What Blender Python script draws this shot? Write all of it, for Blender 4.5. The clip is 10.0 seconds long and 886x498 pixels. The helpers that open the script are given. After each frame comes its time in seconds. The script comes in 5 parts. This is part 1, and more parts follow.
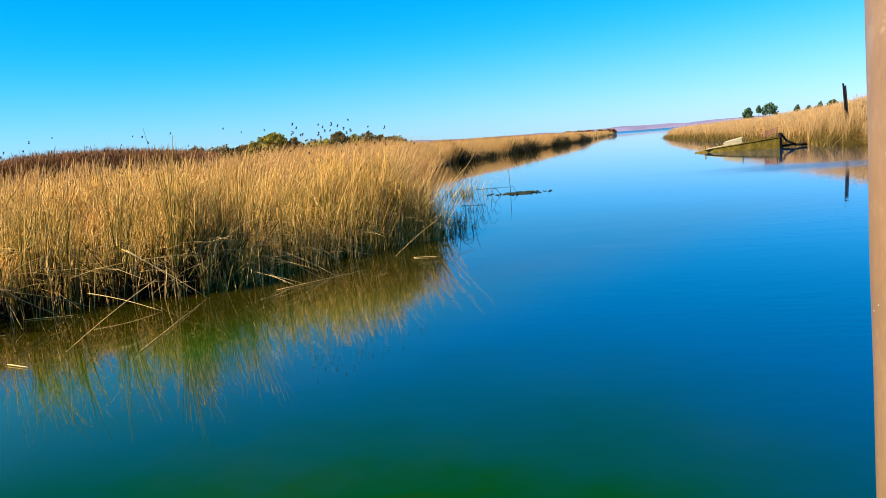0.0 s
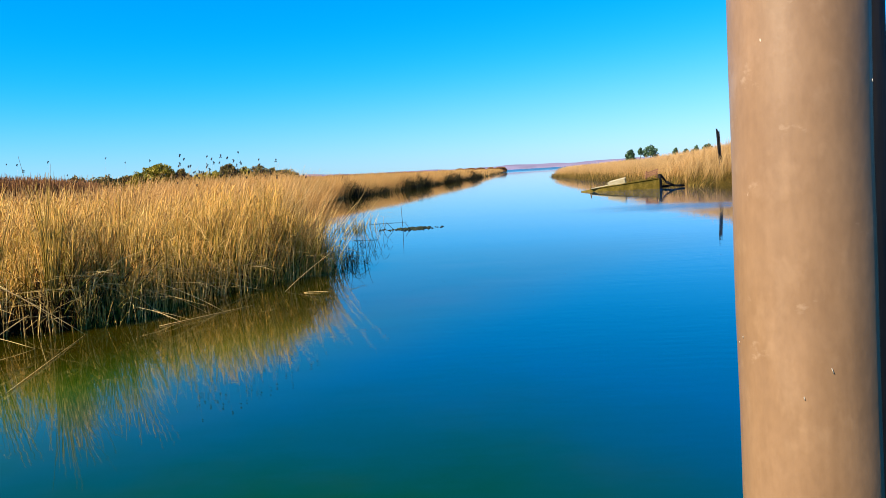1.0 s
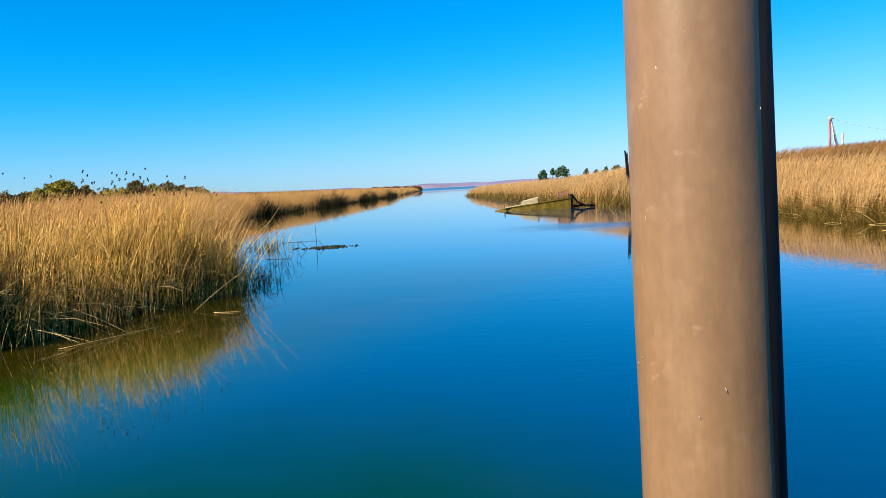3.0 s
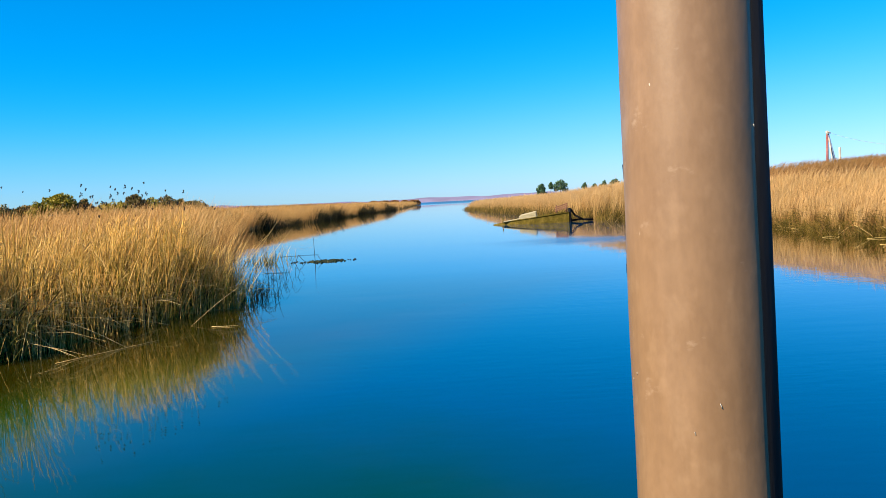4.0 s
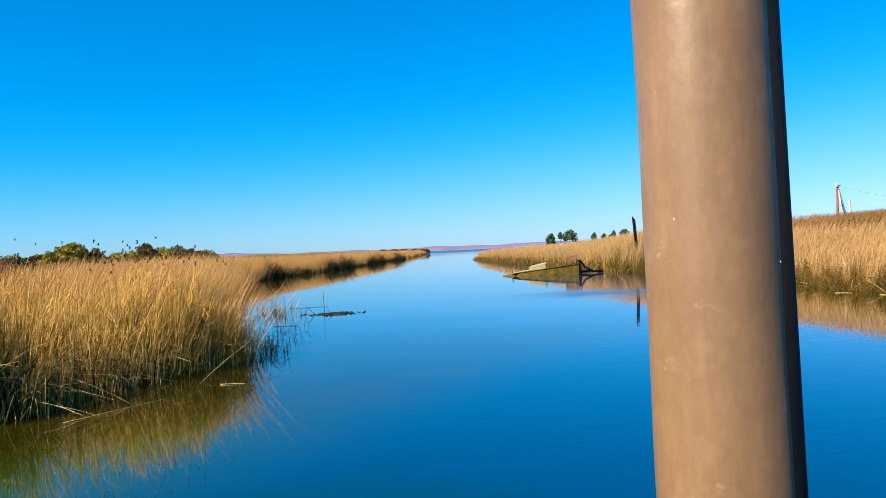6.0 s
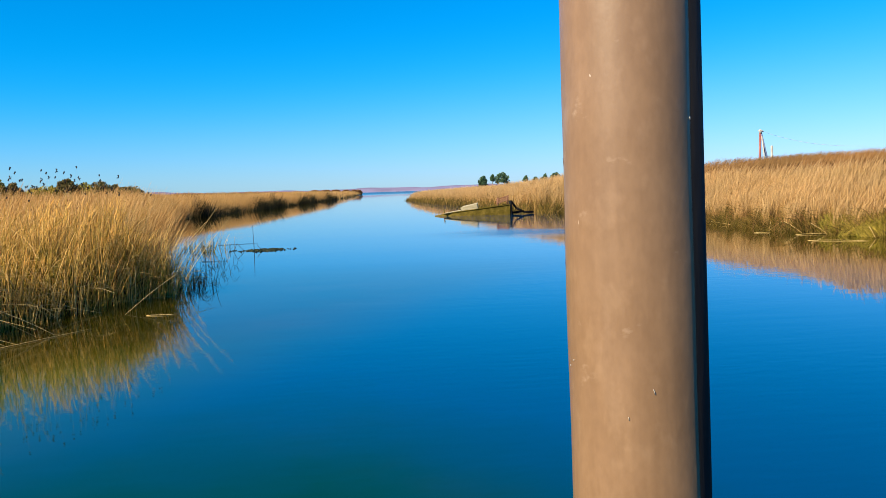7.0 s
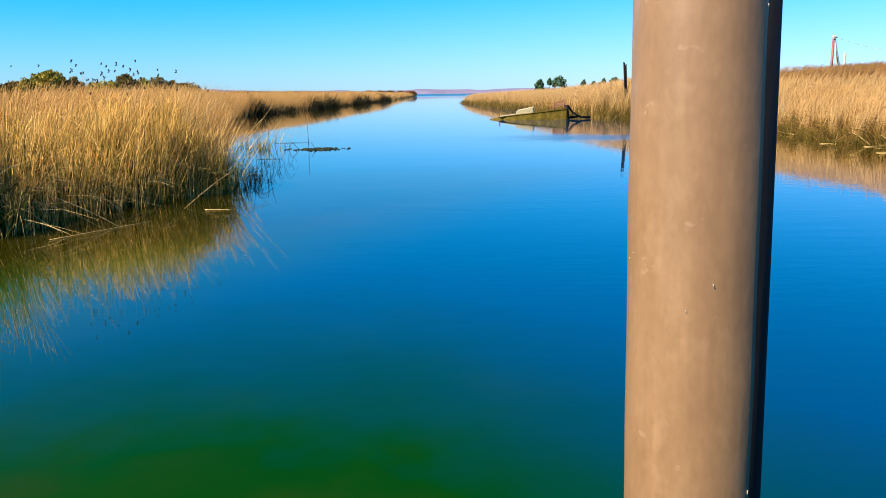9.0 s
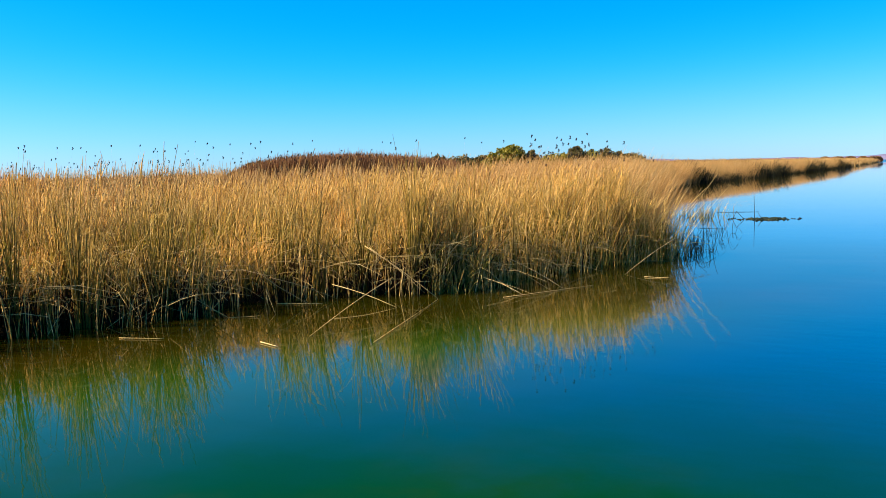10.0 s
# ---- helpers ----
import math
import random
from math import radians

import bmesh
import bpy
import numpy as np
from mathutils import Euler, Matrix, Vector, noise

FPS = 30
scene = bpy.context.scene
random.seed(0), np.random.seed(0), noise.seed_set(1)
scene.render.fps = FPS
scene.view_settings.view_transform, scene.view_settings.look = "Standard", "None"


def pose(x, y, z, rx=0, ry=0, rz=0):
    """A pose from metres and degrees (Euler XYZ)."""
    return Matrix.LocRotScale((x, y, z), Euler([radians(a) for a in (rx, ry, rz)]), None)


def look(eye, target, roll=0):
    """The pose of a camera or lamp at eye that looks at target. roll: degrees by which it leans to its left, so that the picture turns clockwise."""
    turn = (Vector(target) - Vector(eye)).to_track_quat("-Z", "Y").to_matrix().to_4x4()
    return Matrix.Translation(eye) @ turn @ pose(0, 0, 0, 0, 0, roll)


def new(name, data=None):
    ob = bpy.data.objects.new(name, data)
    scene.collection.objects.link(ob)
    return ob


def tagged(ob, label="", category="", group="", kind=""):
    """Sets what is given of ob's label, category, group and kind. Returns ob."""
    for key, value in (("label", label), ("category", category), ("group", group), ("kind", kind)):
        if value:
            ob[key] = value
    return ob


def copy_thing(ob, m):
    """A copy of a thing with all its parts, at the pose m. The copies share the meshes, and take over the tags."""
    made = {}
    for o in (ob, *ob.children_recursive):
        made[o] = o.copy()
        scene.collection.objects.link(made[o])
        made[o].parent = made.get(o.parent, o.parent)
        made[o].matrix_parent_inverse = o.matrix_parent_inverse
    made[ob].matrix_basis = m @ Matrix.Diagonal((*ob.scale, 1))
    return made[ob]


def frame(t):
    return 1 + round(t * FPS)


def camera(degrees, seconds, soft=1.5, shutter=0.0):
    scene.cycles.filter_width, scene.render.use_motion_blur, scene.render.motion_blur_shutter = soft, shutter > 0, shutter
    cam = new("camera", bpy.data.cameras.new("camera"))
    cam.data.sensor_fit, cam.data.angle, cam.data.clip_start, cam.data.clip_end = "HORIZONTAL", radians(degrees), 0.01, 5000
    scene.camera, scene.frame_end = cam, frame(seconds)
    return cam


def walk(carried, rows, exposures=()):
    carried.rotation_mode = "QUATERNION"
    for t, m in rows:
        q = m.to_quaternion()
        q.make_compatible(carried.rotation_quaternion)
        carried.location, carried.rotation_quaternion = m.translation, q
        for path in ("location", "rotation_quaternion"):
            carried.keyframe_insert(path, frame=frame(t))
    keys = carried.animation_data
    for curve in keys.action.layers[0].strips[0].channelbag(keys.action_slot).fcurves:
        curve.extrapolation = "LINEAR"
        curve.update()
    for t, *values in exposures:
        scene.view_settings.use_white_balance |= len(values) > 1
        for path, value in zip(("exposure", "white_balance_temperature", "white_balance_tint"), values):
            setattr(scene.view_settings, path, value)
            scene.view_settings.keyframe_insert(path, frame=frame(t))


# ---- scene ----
PATH = [
    (0, (-0.024, 0.006, 2.100), (-2.061, 9.717, 0.857), -4.51),
    (0.2, (-0.020, 0.005, 2.100), (-1.668, 9.801, 0.954), -4.31),
    (0.5, (-0.015, 0.001, 2.099), (-1.256, 9.873, 1.092), -4.06),
    (1, (-0.013, -0.010, 2.098), (-0.767, 9.919, 1.183), -3.37),
    (1.5, (-0.005, -0.012, 2.099), (-0.507, 9.936, 1.215), -2.94),
    (2, (-0.001, 0.008, 2.093), (-0.303, 9.966, 1.223), -2.78),
    (2.5, (0.009, 0.008, 2.095), (0.050, 9.973, 1.257), -2.79),
    (3, (0.013, 0.010, 2.103), (0.271, 9.978, 1.353), -2.91),
    (3.2, (0.014, 0.010, 2.105), (0.307, 9.980, 1.389), -2.92),
    (4.3, (0.021, 0.005, 2.107), (0.290, 9.986, 1.543), -2.80),
    (4.5, (0.021, 0.005, 2.109), (0.258, 9.987, 1.558), -2.48),
    (4.8, (0.018, 0.006, 2.140), (0.173, 9.994, 1.678), -2.17),
    (5, (0.013, 0.008, 2.170), (0.115, 10.002, 1.828), -2.23),
    (5.2, (0.007, 0.015, 2.210), (0.070, 10.013, 2.038), -2.25),
    (6.3, (0.004, 0.037, 2.280), (0.407, 10.029, 2.271), -3.01),
    (6.5, (0.011, 0.027, 2.260), (0.621, 10.008, 2.200), -3.33),
    (6.7, (0.017, 0.014, 2.190), (0.831, 9.979, 1.982), -3.20),
    (7, (0.020, 0.002, 2.098), (0.995, 9.928, 1.374), -1.90),
    (7.1, (0.019, 0.001, 2.083), (0.987, 9.910, 1.149), -1.89),
    (7.3, (0.010, 0.001, 2.060), (0.913, 9.863, 0.671), -0.72),
    (7.5, (0.004, 0.002, 2.048), (0.783, 9.821, 0.323), -0.44),
    (8, (0.006, 0.003, 2.040), (0.496, 9.778, -0.011), -0.68),
    (8.5, (0.004, 0.009, 2.041), (0.393, 9.784, -0.030), -0.41),
    (9, (0.000, -0.006, 2.065), (0.327, 9.818, 0.228), -0.75),
    (9.2, (-0.004, -0.007, 2.066), (0.078, 9.848, 0.374), -0.71),
    (9.3, (-0.007, -0.017, 2.069), (-0.202, 9.858, 0.504), -1.25),
    (9.4, (-0.013, -0.033, 2.072), (-0.596, 9.845, 0.628), -1.66),
    (9.5, (-0.021, -0.039, 2.068), (-1.103, 9.812, 0.731), -1.58),
    (9.6, (-0.027, -0.033, 2.071), (-1.723, 9.748, 0.861), -1.74),
    (9.8, (-0.027, -0.033, 2.071), (-3.155, 9.410, 1.044), -1.53),
    (10, (-0.027, -0.033, 2.071), (-4.600, 8.811, 1.142), -1.73),
]
cam = camera(55.5, 10.0, soft=0.6)
EXPOSURE = [(0, 1.47), (0.5, 1.48), (1, 1.44), (1.5, 1.40), (2, 1.40), (2.5, 1.28), (3, 1.27), (4.5, 1.35), (5, 1.35), (6.5, 1.22), (7, 1.20),
            (7.5, 1.30), (8.5, 1.40), (9, 1.45), (10, 1.45)]
walk(cam, [(t, look(eye, target, roll)) for t, eye, target, roll in PATH], EXPOSURE)

# ---- world, sun, exposure ----
SUN_AZ, SUN_EL = 241.0, 37.0          # compass degrees from +y towards +x, and height
sun_dir = Vector((math.sin(radians(SUN_AZ)) * math.cos(radians(SUN_EL)),
                  math.cos(radians(SUN_AZ)) * math.cos(radians(SUN_EL)), math.sin(radians(SUN_EL))))
world = bpy.data.worlds.new("sky")
scene.world = world
world.use_nodes = True
wn = world.node_tree
wn.nodes.clear()
sky = wn.nodes.new("ShaderNodeTexSky")
sky.sky_type = "NISHITA"
sky.sun_disc = False
sky.sun_elevation = radians(SUN_EL)
sky.sun_rotation = radians(SUN_AZ)
sky.air_density, sky.dust_density, sky.ozone_density = 1.0, 0.1, 3.0
channels = wn.nodes.new("ShaderNodeSeparateColor")
deep = wn.nodes.new("ShaderNodeMath")              # clear dry air: the red falls off quickly with height
deep.operation = "SUBTRACT"
deep.inputs[1].default_value = 1.75
floor_at = wn.nodes.new("ShaderNodeMath")
floor_at.operation = "SMOOTH_MAX"
floor_at.inputs[1].default_value, floor_at.inputs[2].default_value = 0.0, 0.7
level = wn.nodes.new("ShaderNodeMath")
level.operation = "MULTIPLY"
level.inputs[1].default_value = 1.36
vivid = wn.nodes.new("ShaderNodeCombineColor")
tint = wn.nodes.new("ShaderNodeMix")
tint.data_type, tint.blend_type = "RGBA", "MULTIPLY"
tint.inputs[0].default_value, tint.inputs[7].default_value = 1.0, (0.56, 0.76, 1.34, 1)
back = wn.nodes.new("ShaderNodeBackground")
back.inputs["Strength"].default_value = 0.057
wout = wn.nodes.new("ShaderNodeOutputWorld")
wn.links.new(sky.outputs[0], tint.inputs[6])
wn.links.new(tint.outputs[2], channels.inputs[0])
wn.links.new(channels.outputs[0], deep.inputs[0])
wn.links.new(deep.outputs[0], floor_at.inputs[0])
wn.links.new(floor_at.outputs[0], level.inputs[0])
wn.links.new(level.outputs[0], vivid.inputs[0])
wn.links.new(channels.outputs[1], vivid.inputs[1])
wn.links.new(channels.outputs[2], vivid.inputs[2])
wn.links.new(vivid.outputs[0], back.inputs["Color"])
wn.links.new(back.outputs[0], wout.inputs["Surface"])

sun = new("sun", bpy.data.lights.new("sun", "SUN"))
sun.data.energy, sun.data.angle, sun.data.color = 5.0, radians(0.5), (1.0, 0.84, 0.61)
sun.matrix_world = look(sun_dir * 50, (0, 0, 0))


# ---- materials ----
def nodes_of(name):
    m = bpy.data.materials.new(name)
    m.use_nodes = True
    nt = m.node_tree
    return m, nt, nt.nodes["Principled BSDF"]


def add(nt, kind, **values):
    n = nt.nodes.new(kind)
    for key, value in values.items():
        n.inputs[key].default_value = value
    return n


def ramp(nt, source, stops):
    r = nt.nodes.new("ShaderNodeValToRGB")
    els = r.color_ramp.elements
    while len(els) < len(stops):
        els.new(0.5)
    for e, (p, c) in zip(els, stops):
        e.position, e.color = p, (*c, 1)
    nt.links.new(source, r.inputs[0])
    return r.outputs[0]


def mix(nt, fac, a, b, mode="MIX"):
    m = nt.nodes.new("ShaderNodeMix")
    m.data_type, m.blend_type = "RGBA", mode
    for sock, v in ((m.inputs[0], fac), (m.inputs[6], a), (m.inputs[7], b)):
        if isinstance(v, (int, float)):
            sock.default_value = v
        elif isinstance(v, tuple):
            sock.default_value = (*v, 1)
        else:
            nt.links.new(v, sock)
    return m.outputs[2]


def coords(nt, scale=(1, 1, 1)):
    c = nt.nodes.new("ShaderNodeTexCoord")
    mp = add(nt, "ShaderNodeMapping", Scale=scale)
    nt.links.new(c.outputs["Object"], mp.inputs[0])
    return mp.outputs[0]


def noise_out(nt, vec, scale, detail=4.0, rough=0.55):
    n = add(nt, "ShaderNodeTexNoise", Scale=scale, Detail=detail, Roughness=rough)
    nt.links.new(vec, n.inputs["Vector"])
    return n.outputs["Fac"]


def bump(nt, bsdf, height, strength, distance):
    b = add(nt, "ShaderNodeBump", Strength=strength, Distance=distance)
    nt.links.new(height, b.inputs["Height"])
    nt.links.new(b.outputs[0], bsdf.inputs["Normal"])


def grass_mat(name, tones, low_tone=None, low_to=0.5, rough=0.55, patch=0.6, tip_tone=None):
    """Stems and blades: a tone for each stem, patches over metres, and, where given, a darker foot tone and a tip tone.
    """
    m, nt, bsdf = nodes_of(name)
    geo = nt.nodes.new("ShaderNodeNewGeometry")
    n = len(tones)
    tone = ramp(nt, geo.outputs["Random Per Island"], [(i / (n - 1), c) for i, c in enumerate(tones)])
    vec = coords(nt)
    big = noise_out(nt, vec, patch, 2.0)
    shift = ramp(nt, big, [(0.3, (0.78, 0.82, 0.8)), (0.7, (1.15, 1.08, 0.98))])
    col = mix(nt, 1.0, tone, shift, "MULTIPLY")
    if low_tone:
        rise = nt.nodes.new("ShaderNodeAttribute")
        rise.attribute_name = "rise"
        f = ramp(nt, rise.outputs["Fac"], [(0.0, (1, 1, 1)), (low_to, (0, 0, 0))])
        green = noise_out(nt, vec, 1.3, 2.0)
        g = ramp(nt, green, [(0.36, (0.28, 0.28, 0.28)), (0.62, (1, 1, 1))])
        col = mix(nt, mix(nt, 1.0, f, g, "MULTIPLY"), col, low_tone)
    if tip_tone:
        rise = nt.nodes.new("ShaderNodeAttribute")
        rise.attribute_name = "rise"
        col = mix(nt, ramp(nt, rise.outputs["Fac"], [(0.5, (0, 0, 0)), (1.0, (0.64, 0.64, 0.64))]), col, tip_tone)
    fine = noise_out(nt, coords(nt, (60, 60, 9)), 1.0, 3.0)
    col = mix(nt, 1.0, col, ramp(nt, fine, [(0.3, (0.78, 0.76, 0.74)), (0.7, (1.1, 1.1, 1.1))]), "MULTIPLY")
    nt.links.new(col, bsdf.inputs["Base Color"])
    bsdf.inputs["Roughness"].default_value = rough
    bsdf.inputs["Specular IOR Level"].default_value = 0.15
    thin = nt.nodes.new("ShaderNodeBsdfTranslucent")
    nt.links.new(col, thin.inputs["Color"])
    both = nt.nodes.new("ShaderNodeMixShader")
    both.inputs[0].default_value = 0.28
    nt.links.new(bsdf.outputs[0], both.inputs[1])
    nt.links.new(thin.outputs[0], both.inputs[2])
    nt.links.new(both.outputs[0], nt.nodes["Material Output"].inputs["Surface"])
    return m


STRAW = [(0.09, 0.048, 0.006), (0.62, 0.40, 0.055), (0.97, 0.68, 0.16), (0.97, 0.74, 0.26), (0.30, 0.23, 0.020), (0.09, 0.075, 0.006), (0.15, 0.135, 0.012), (0.42, 0.28, 0.03)]
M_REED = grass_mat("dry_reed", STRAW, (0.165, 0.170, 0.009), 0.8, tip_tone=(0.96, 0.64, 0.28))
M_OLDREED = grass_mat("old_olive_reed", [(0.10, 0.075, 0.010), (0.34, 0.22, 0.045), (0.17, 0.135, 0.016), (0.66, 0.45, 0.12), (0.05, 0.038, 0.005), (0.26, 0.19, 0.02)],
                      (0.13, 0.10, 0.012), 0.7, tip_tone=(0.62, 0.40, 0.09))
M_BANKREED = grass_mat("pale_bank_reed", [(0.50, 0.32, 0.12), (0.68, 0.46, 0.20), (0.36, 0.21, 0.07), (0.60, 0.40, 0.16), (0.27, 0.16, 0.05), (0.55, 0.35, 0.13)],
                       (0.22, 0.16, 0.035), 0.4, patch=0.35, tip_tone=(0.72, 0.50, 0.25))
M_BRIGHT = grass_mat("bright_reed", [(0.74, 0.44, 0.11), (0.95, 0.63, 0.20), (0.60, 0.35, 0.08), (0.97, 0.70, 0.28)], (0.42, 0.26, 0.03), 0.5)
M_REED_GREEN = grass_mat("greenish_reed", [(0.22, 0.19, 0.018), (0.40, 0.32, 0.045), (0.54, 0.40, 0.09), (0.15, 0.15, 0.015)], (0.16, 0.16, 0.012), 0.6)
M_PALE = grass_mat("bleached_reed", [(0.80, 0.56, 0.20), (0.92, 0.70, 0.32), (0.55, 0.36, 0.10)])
# The low tone puts the shade of the stems' feet into the colour.
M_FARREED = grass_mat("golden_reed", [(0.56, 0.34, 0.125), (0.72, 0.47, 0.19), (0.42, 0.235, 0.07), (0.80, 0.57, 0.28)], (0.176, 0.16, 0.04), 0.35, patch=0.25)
M_BROWN = grass_mat("russet_scrub", [(0.2, 0.095, 0.045), (0.28, 0.14, 0.065), (0.36, 0.19, 0.09), (0.24, 0.125, 0.055)])
M_RUSSET = grass_mat("russet_grass", [(0.25, 0.13, 0.045), (0.36, 0.20, 0.075), (0.44, 0.26, 0.10), (0.20, 0.10, 0.035)], patch=0.2)
M_MARGIN = grass_mat("wet_margin_grass", [(0.065, 0.05, 0.009), (0.19, 0.14, 0.025), (0.38, 0.25, 0.07), (0.03, 0.025, 0.006), (0.13, 0.11, 0.016), (0.28, 0.19, 0.045)])
M_LEAF = grass_mat("leaf", [(0.18, 0.18, 0.022), (0.28, 0.25, 0.03), (0.34, 0.28, 0.04), (0.13, 0.13, 0.02)], patch=1.2)
M_LEAF_DARK = grass_mat("dark_leaf", [(0.10, 0.098, 0.032), (0.15, 0.13, 0.04), (0.18, 0.13, 0.055), (0.075, 0.08, 0.03)], patch=1.2)
M_LEAF_FAR = grass_mat("far_leaf", [(0.06, 0.14, 0.095), (0.09, 0.18, 0.10), (0.13, 0.21, 0.09), (0.05, 0.11, 0.085)], patch=0.5)
M_SEED = grass_mat("dark_seed", [(0.02, 0.022, 0.026), (0.035, 0.034, 0.034), (0.06, 0.05, 0.04)])
M_SEEDBROWN = grass_mat("brown_seed", [(0.2, 0.11, 0.04), (0.3, 0.17, 0.06), (0.13, 0.07, 0.03)])
M_SHADESEDGE = grass_mat("shade_dark_sedge", [(0.016, 0.024, 0.016), (0.03, 0.035, 0.018), (0.08, 0.065, 0.02), (0.012, 0.018, 0.014)], patch=0.15)
# Near-black tones paint the shade of the hollow under the reeds.
M_THATCH = grass_mat("shade_dark_thatch", [(0.012, 0.006, 0.002), (0.028, 0.013, 0.004), (0.055, 0.026, 0.007), (0.008, 0.005, 0.002)])
M_WEED = grass_mat("water_weed", [(0.012, 0.024, 0.018), (0.03, 0.05, 0.026), (0.02, 0.028, 0.026), (0.07, 0.075, 0.025)])


def solid_mat(name, tones, scale, rough, bump_by=0.004, metal=0.0, stretch=(1, 1, 1), spec=0.5):
    m, nt, bsdf = nodes_of(name)
    vec = coords(nt, stretch)
    a = noise_out(nt, vec, scale, 6.0)
    b = noise_out(nt, vec, scale * 7, 4.0)
    col = ramp(nt, a, [(0.3, tones[0]), (0.5, tones[1]), (0.7, tones[2])])
    col = mix(nt, 1.0, col, ramp(nt, b, [(0.35, (0.8, 0.8, 0.8)), (0.65, (1.12, 1.12, 1.12))]), "MULTIPLY")
    nt.links.new(col, bsdf.inputs["Base Color"])
    bsdf.inputs["Roughness"].default_value, bsdf.inputs["Metallic"].default_value = rough, metal
    bsdf.inputs["Specular IOR Level"].default_value = spec
    bump(nt, bsdf, b, 0.6, bump_by)
    return m


M_GROUND = solid_mat("marsh_soil", [(0.012, 0.008, 0.003), (0.028, 0.017, 0.006), (0.07, 0.044, 0.014)], 0.8, 0.9, 0.03, spec=0.1)
M_HULL = solid_mat("weathered_hull", [(0.050, 0.036, 0.004), (0.085, 0.062, 0.006), (0.15, 0.105, 0.02)], 2.2, 0.85, 0.01, spec=0.15)
M_DECK = solid_mat("bleached_plank", [(0.26, 0.22, 0.12), (0.36, 0.31, 0.18), (0.46, 0.40, 0.25)], 3.0, 0.75, 0.006, stretch=(1, 6, 6))
M_RUST = solid_mat("rusty_iron", [(0.09, 0.04, 0.018), (0.17, 0.075, 0.035), (0.25, 0.12, 0.06)], 5.0, 0.8)
M_BLACKWOOD = solid_mat("tarred_timber", [(0.004, 0.004, 0.005), (0.007, 0.007, 0.008), (0.014, 0.012, 0.011)], 6.0, 0.85, 0.004, stretch=(1, 1, 0.15), spec=0.12)
M_REDPAINT = solid_mat("faded_red_paint", [(0.15, 0.034, 0.03), (0.20, 0.055, 0.05), (0.26, 0.10, 0.08)], 2.0, 0.6)
M_BLUEPAINT = solid_mat("faded_blue_paint", [(0.056, 0.098, 0.182), (0.084, 0.126, 0.224), (0.14, 0.182, 0.252)], 2.0, 0.6)
M_GREYSTEEL = solid_mat("grey_steel", [(0.24, 0.22, 0.19), (0.32, 0.30, 0.26), (0.42, 0.40, 0.36)], 2.0, 0.5)
# The purple haze of distance is part of this hill colour.
M_HILL = solid_mat("haze_tinted_hill", [(0.144, 0.144, 0.24), (0.168, 0.156, 0.252), (0.204, 0.174, 0.258)], 0.004, 1.0, 0.0, spec=0.0)
M_BARK = solid_mat("bark", [(0.05, 0.04, 0.03), (0.09, 0.07, 0.05), (0.13, 0.1, 0.07)], 4.0, 0.85, 0.01, stretch=(1, 1, 0.2))

# The pile's brown sleeve: soft dents and rubbed patches, long vertical streaks, tiny scuffs.
M_SLEEVE, nt, bsdf = nodes_of("brown_sleeve")
blotch = noise_out(nt, coords(nt, (5, 5, 3.2)), 1.6, 3.0)
rubbed = noise_out(nt, coords(nt, (13, 13, 9)), 1.0, 4.0, 0.6)
streak = noise_out(nt, coords(nt, (34, 34, 1.3)), 1.0, 3.0)
fleck = noise_out(nt, coords(nt, (90, 90, 34)), 1.0, 1.0)
col = ramp(nt, blotch, [(0.3, (0.165, 0.097, 0.049)), (0.5, (0.180, 0.107, 0.055)), (0.72, (0.198, 0.120, 0.064))])
col = mix(nt, ramp(nt, rubbed, [(0.54, (0, 0, 0)), (0.66, (0.34, 0.34, 0.34))]), col, (0.25, 0.162, 0.094))
col = mix(nt, 1.0, col, ramp(nt, streak, [(0.3, (0.93, 0.925, 0.92)), (0.7, (1.04, 1.04, 1.04))]), "MULTIPLY")
mottle = noise_out(nt, coords(nt, (1, 1, 0.45)), 75.0, 4.0)
col = mix(nt, 1.0, col, ramp(nt, mottle, [(0.35, (0.945, 0.94, 0.935)), (0.65, (1.04, 1.04, 1.04))]), "MULTIPLY")
col = mix(nt, ramp(nt, fleck, [(0.83, (0, 0, 0)), (0.86, (0.6, 0.6, 0.6))]), col, (0.62, 0.52, 0.42))
scuff = noise_out(nt, coords(nt, (11, 11, 19)), 1.0, 5.0, 0.62)
col = mix(nt, ramp(nt, scuff, [(0.66, (0, 0, 0)), (0.76, (0.3, 0.3, 0.3))]), col, (0.42, 0.32, 0.23))
nt.links.new(col, bsdf.inputs["Base Color"])
nt.links.new(ramp(nt, rubbed, [(0.3, (0.52, 0.52, 0.52)), (0.7, (0.34, 0.34, 0.34))]), bsdf.inputs["Roughness"])
bsdf.inputs["Specular IOR Level"].default_value = 0.38
bump(nt, bsdf, mix(nt, 0.55, mix(nt, 0.2, blotch, streak), rubbed), 0.35, 0.008)

# Water: dark green body, mirror-like skin, faint cat's paws, ruffled in the open bay.
M_WATER, nt, bsdf = nodes_of("river_water")
bsdf.inputs["IOR"].default_value = 1.333
bsdf.inputs["Roughness"].default_value = 0.015
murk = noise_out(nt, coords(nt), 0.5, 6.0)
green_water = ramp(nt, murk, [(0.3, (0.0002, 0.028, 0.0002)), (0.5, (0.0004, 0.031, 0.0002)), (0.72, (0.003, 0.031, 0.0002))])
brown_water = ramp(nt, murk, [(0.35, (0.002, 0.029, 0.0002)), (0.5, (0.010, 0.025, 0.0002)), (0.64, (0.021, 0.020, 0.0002))])
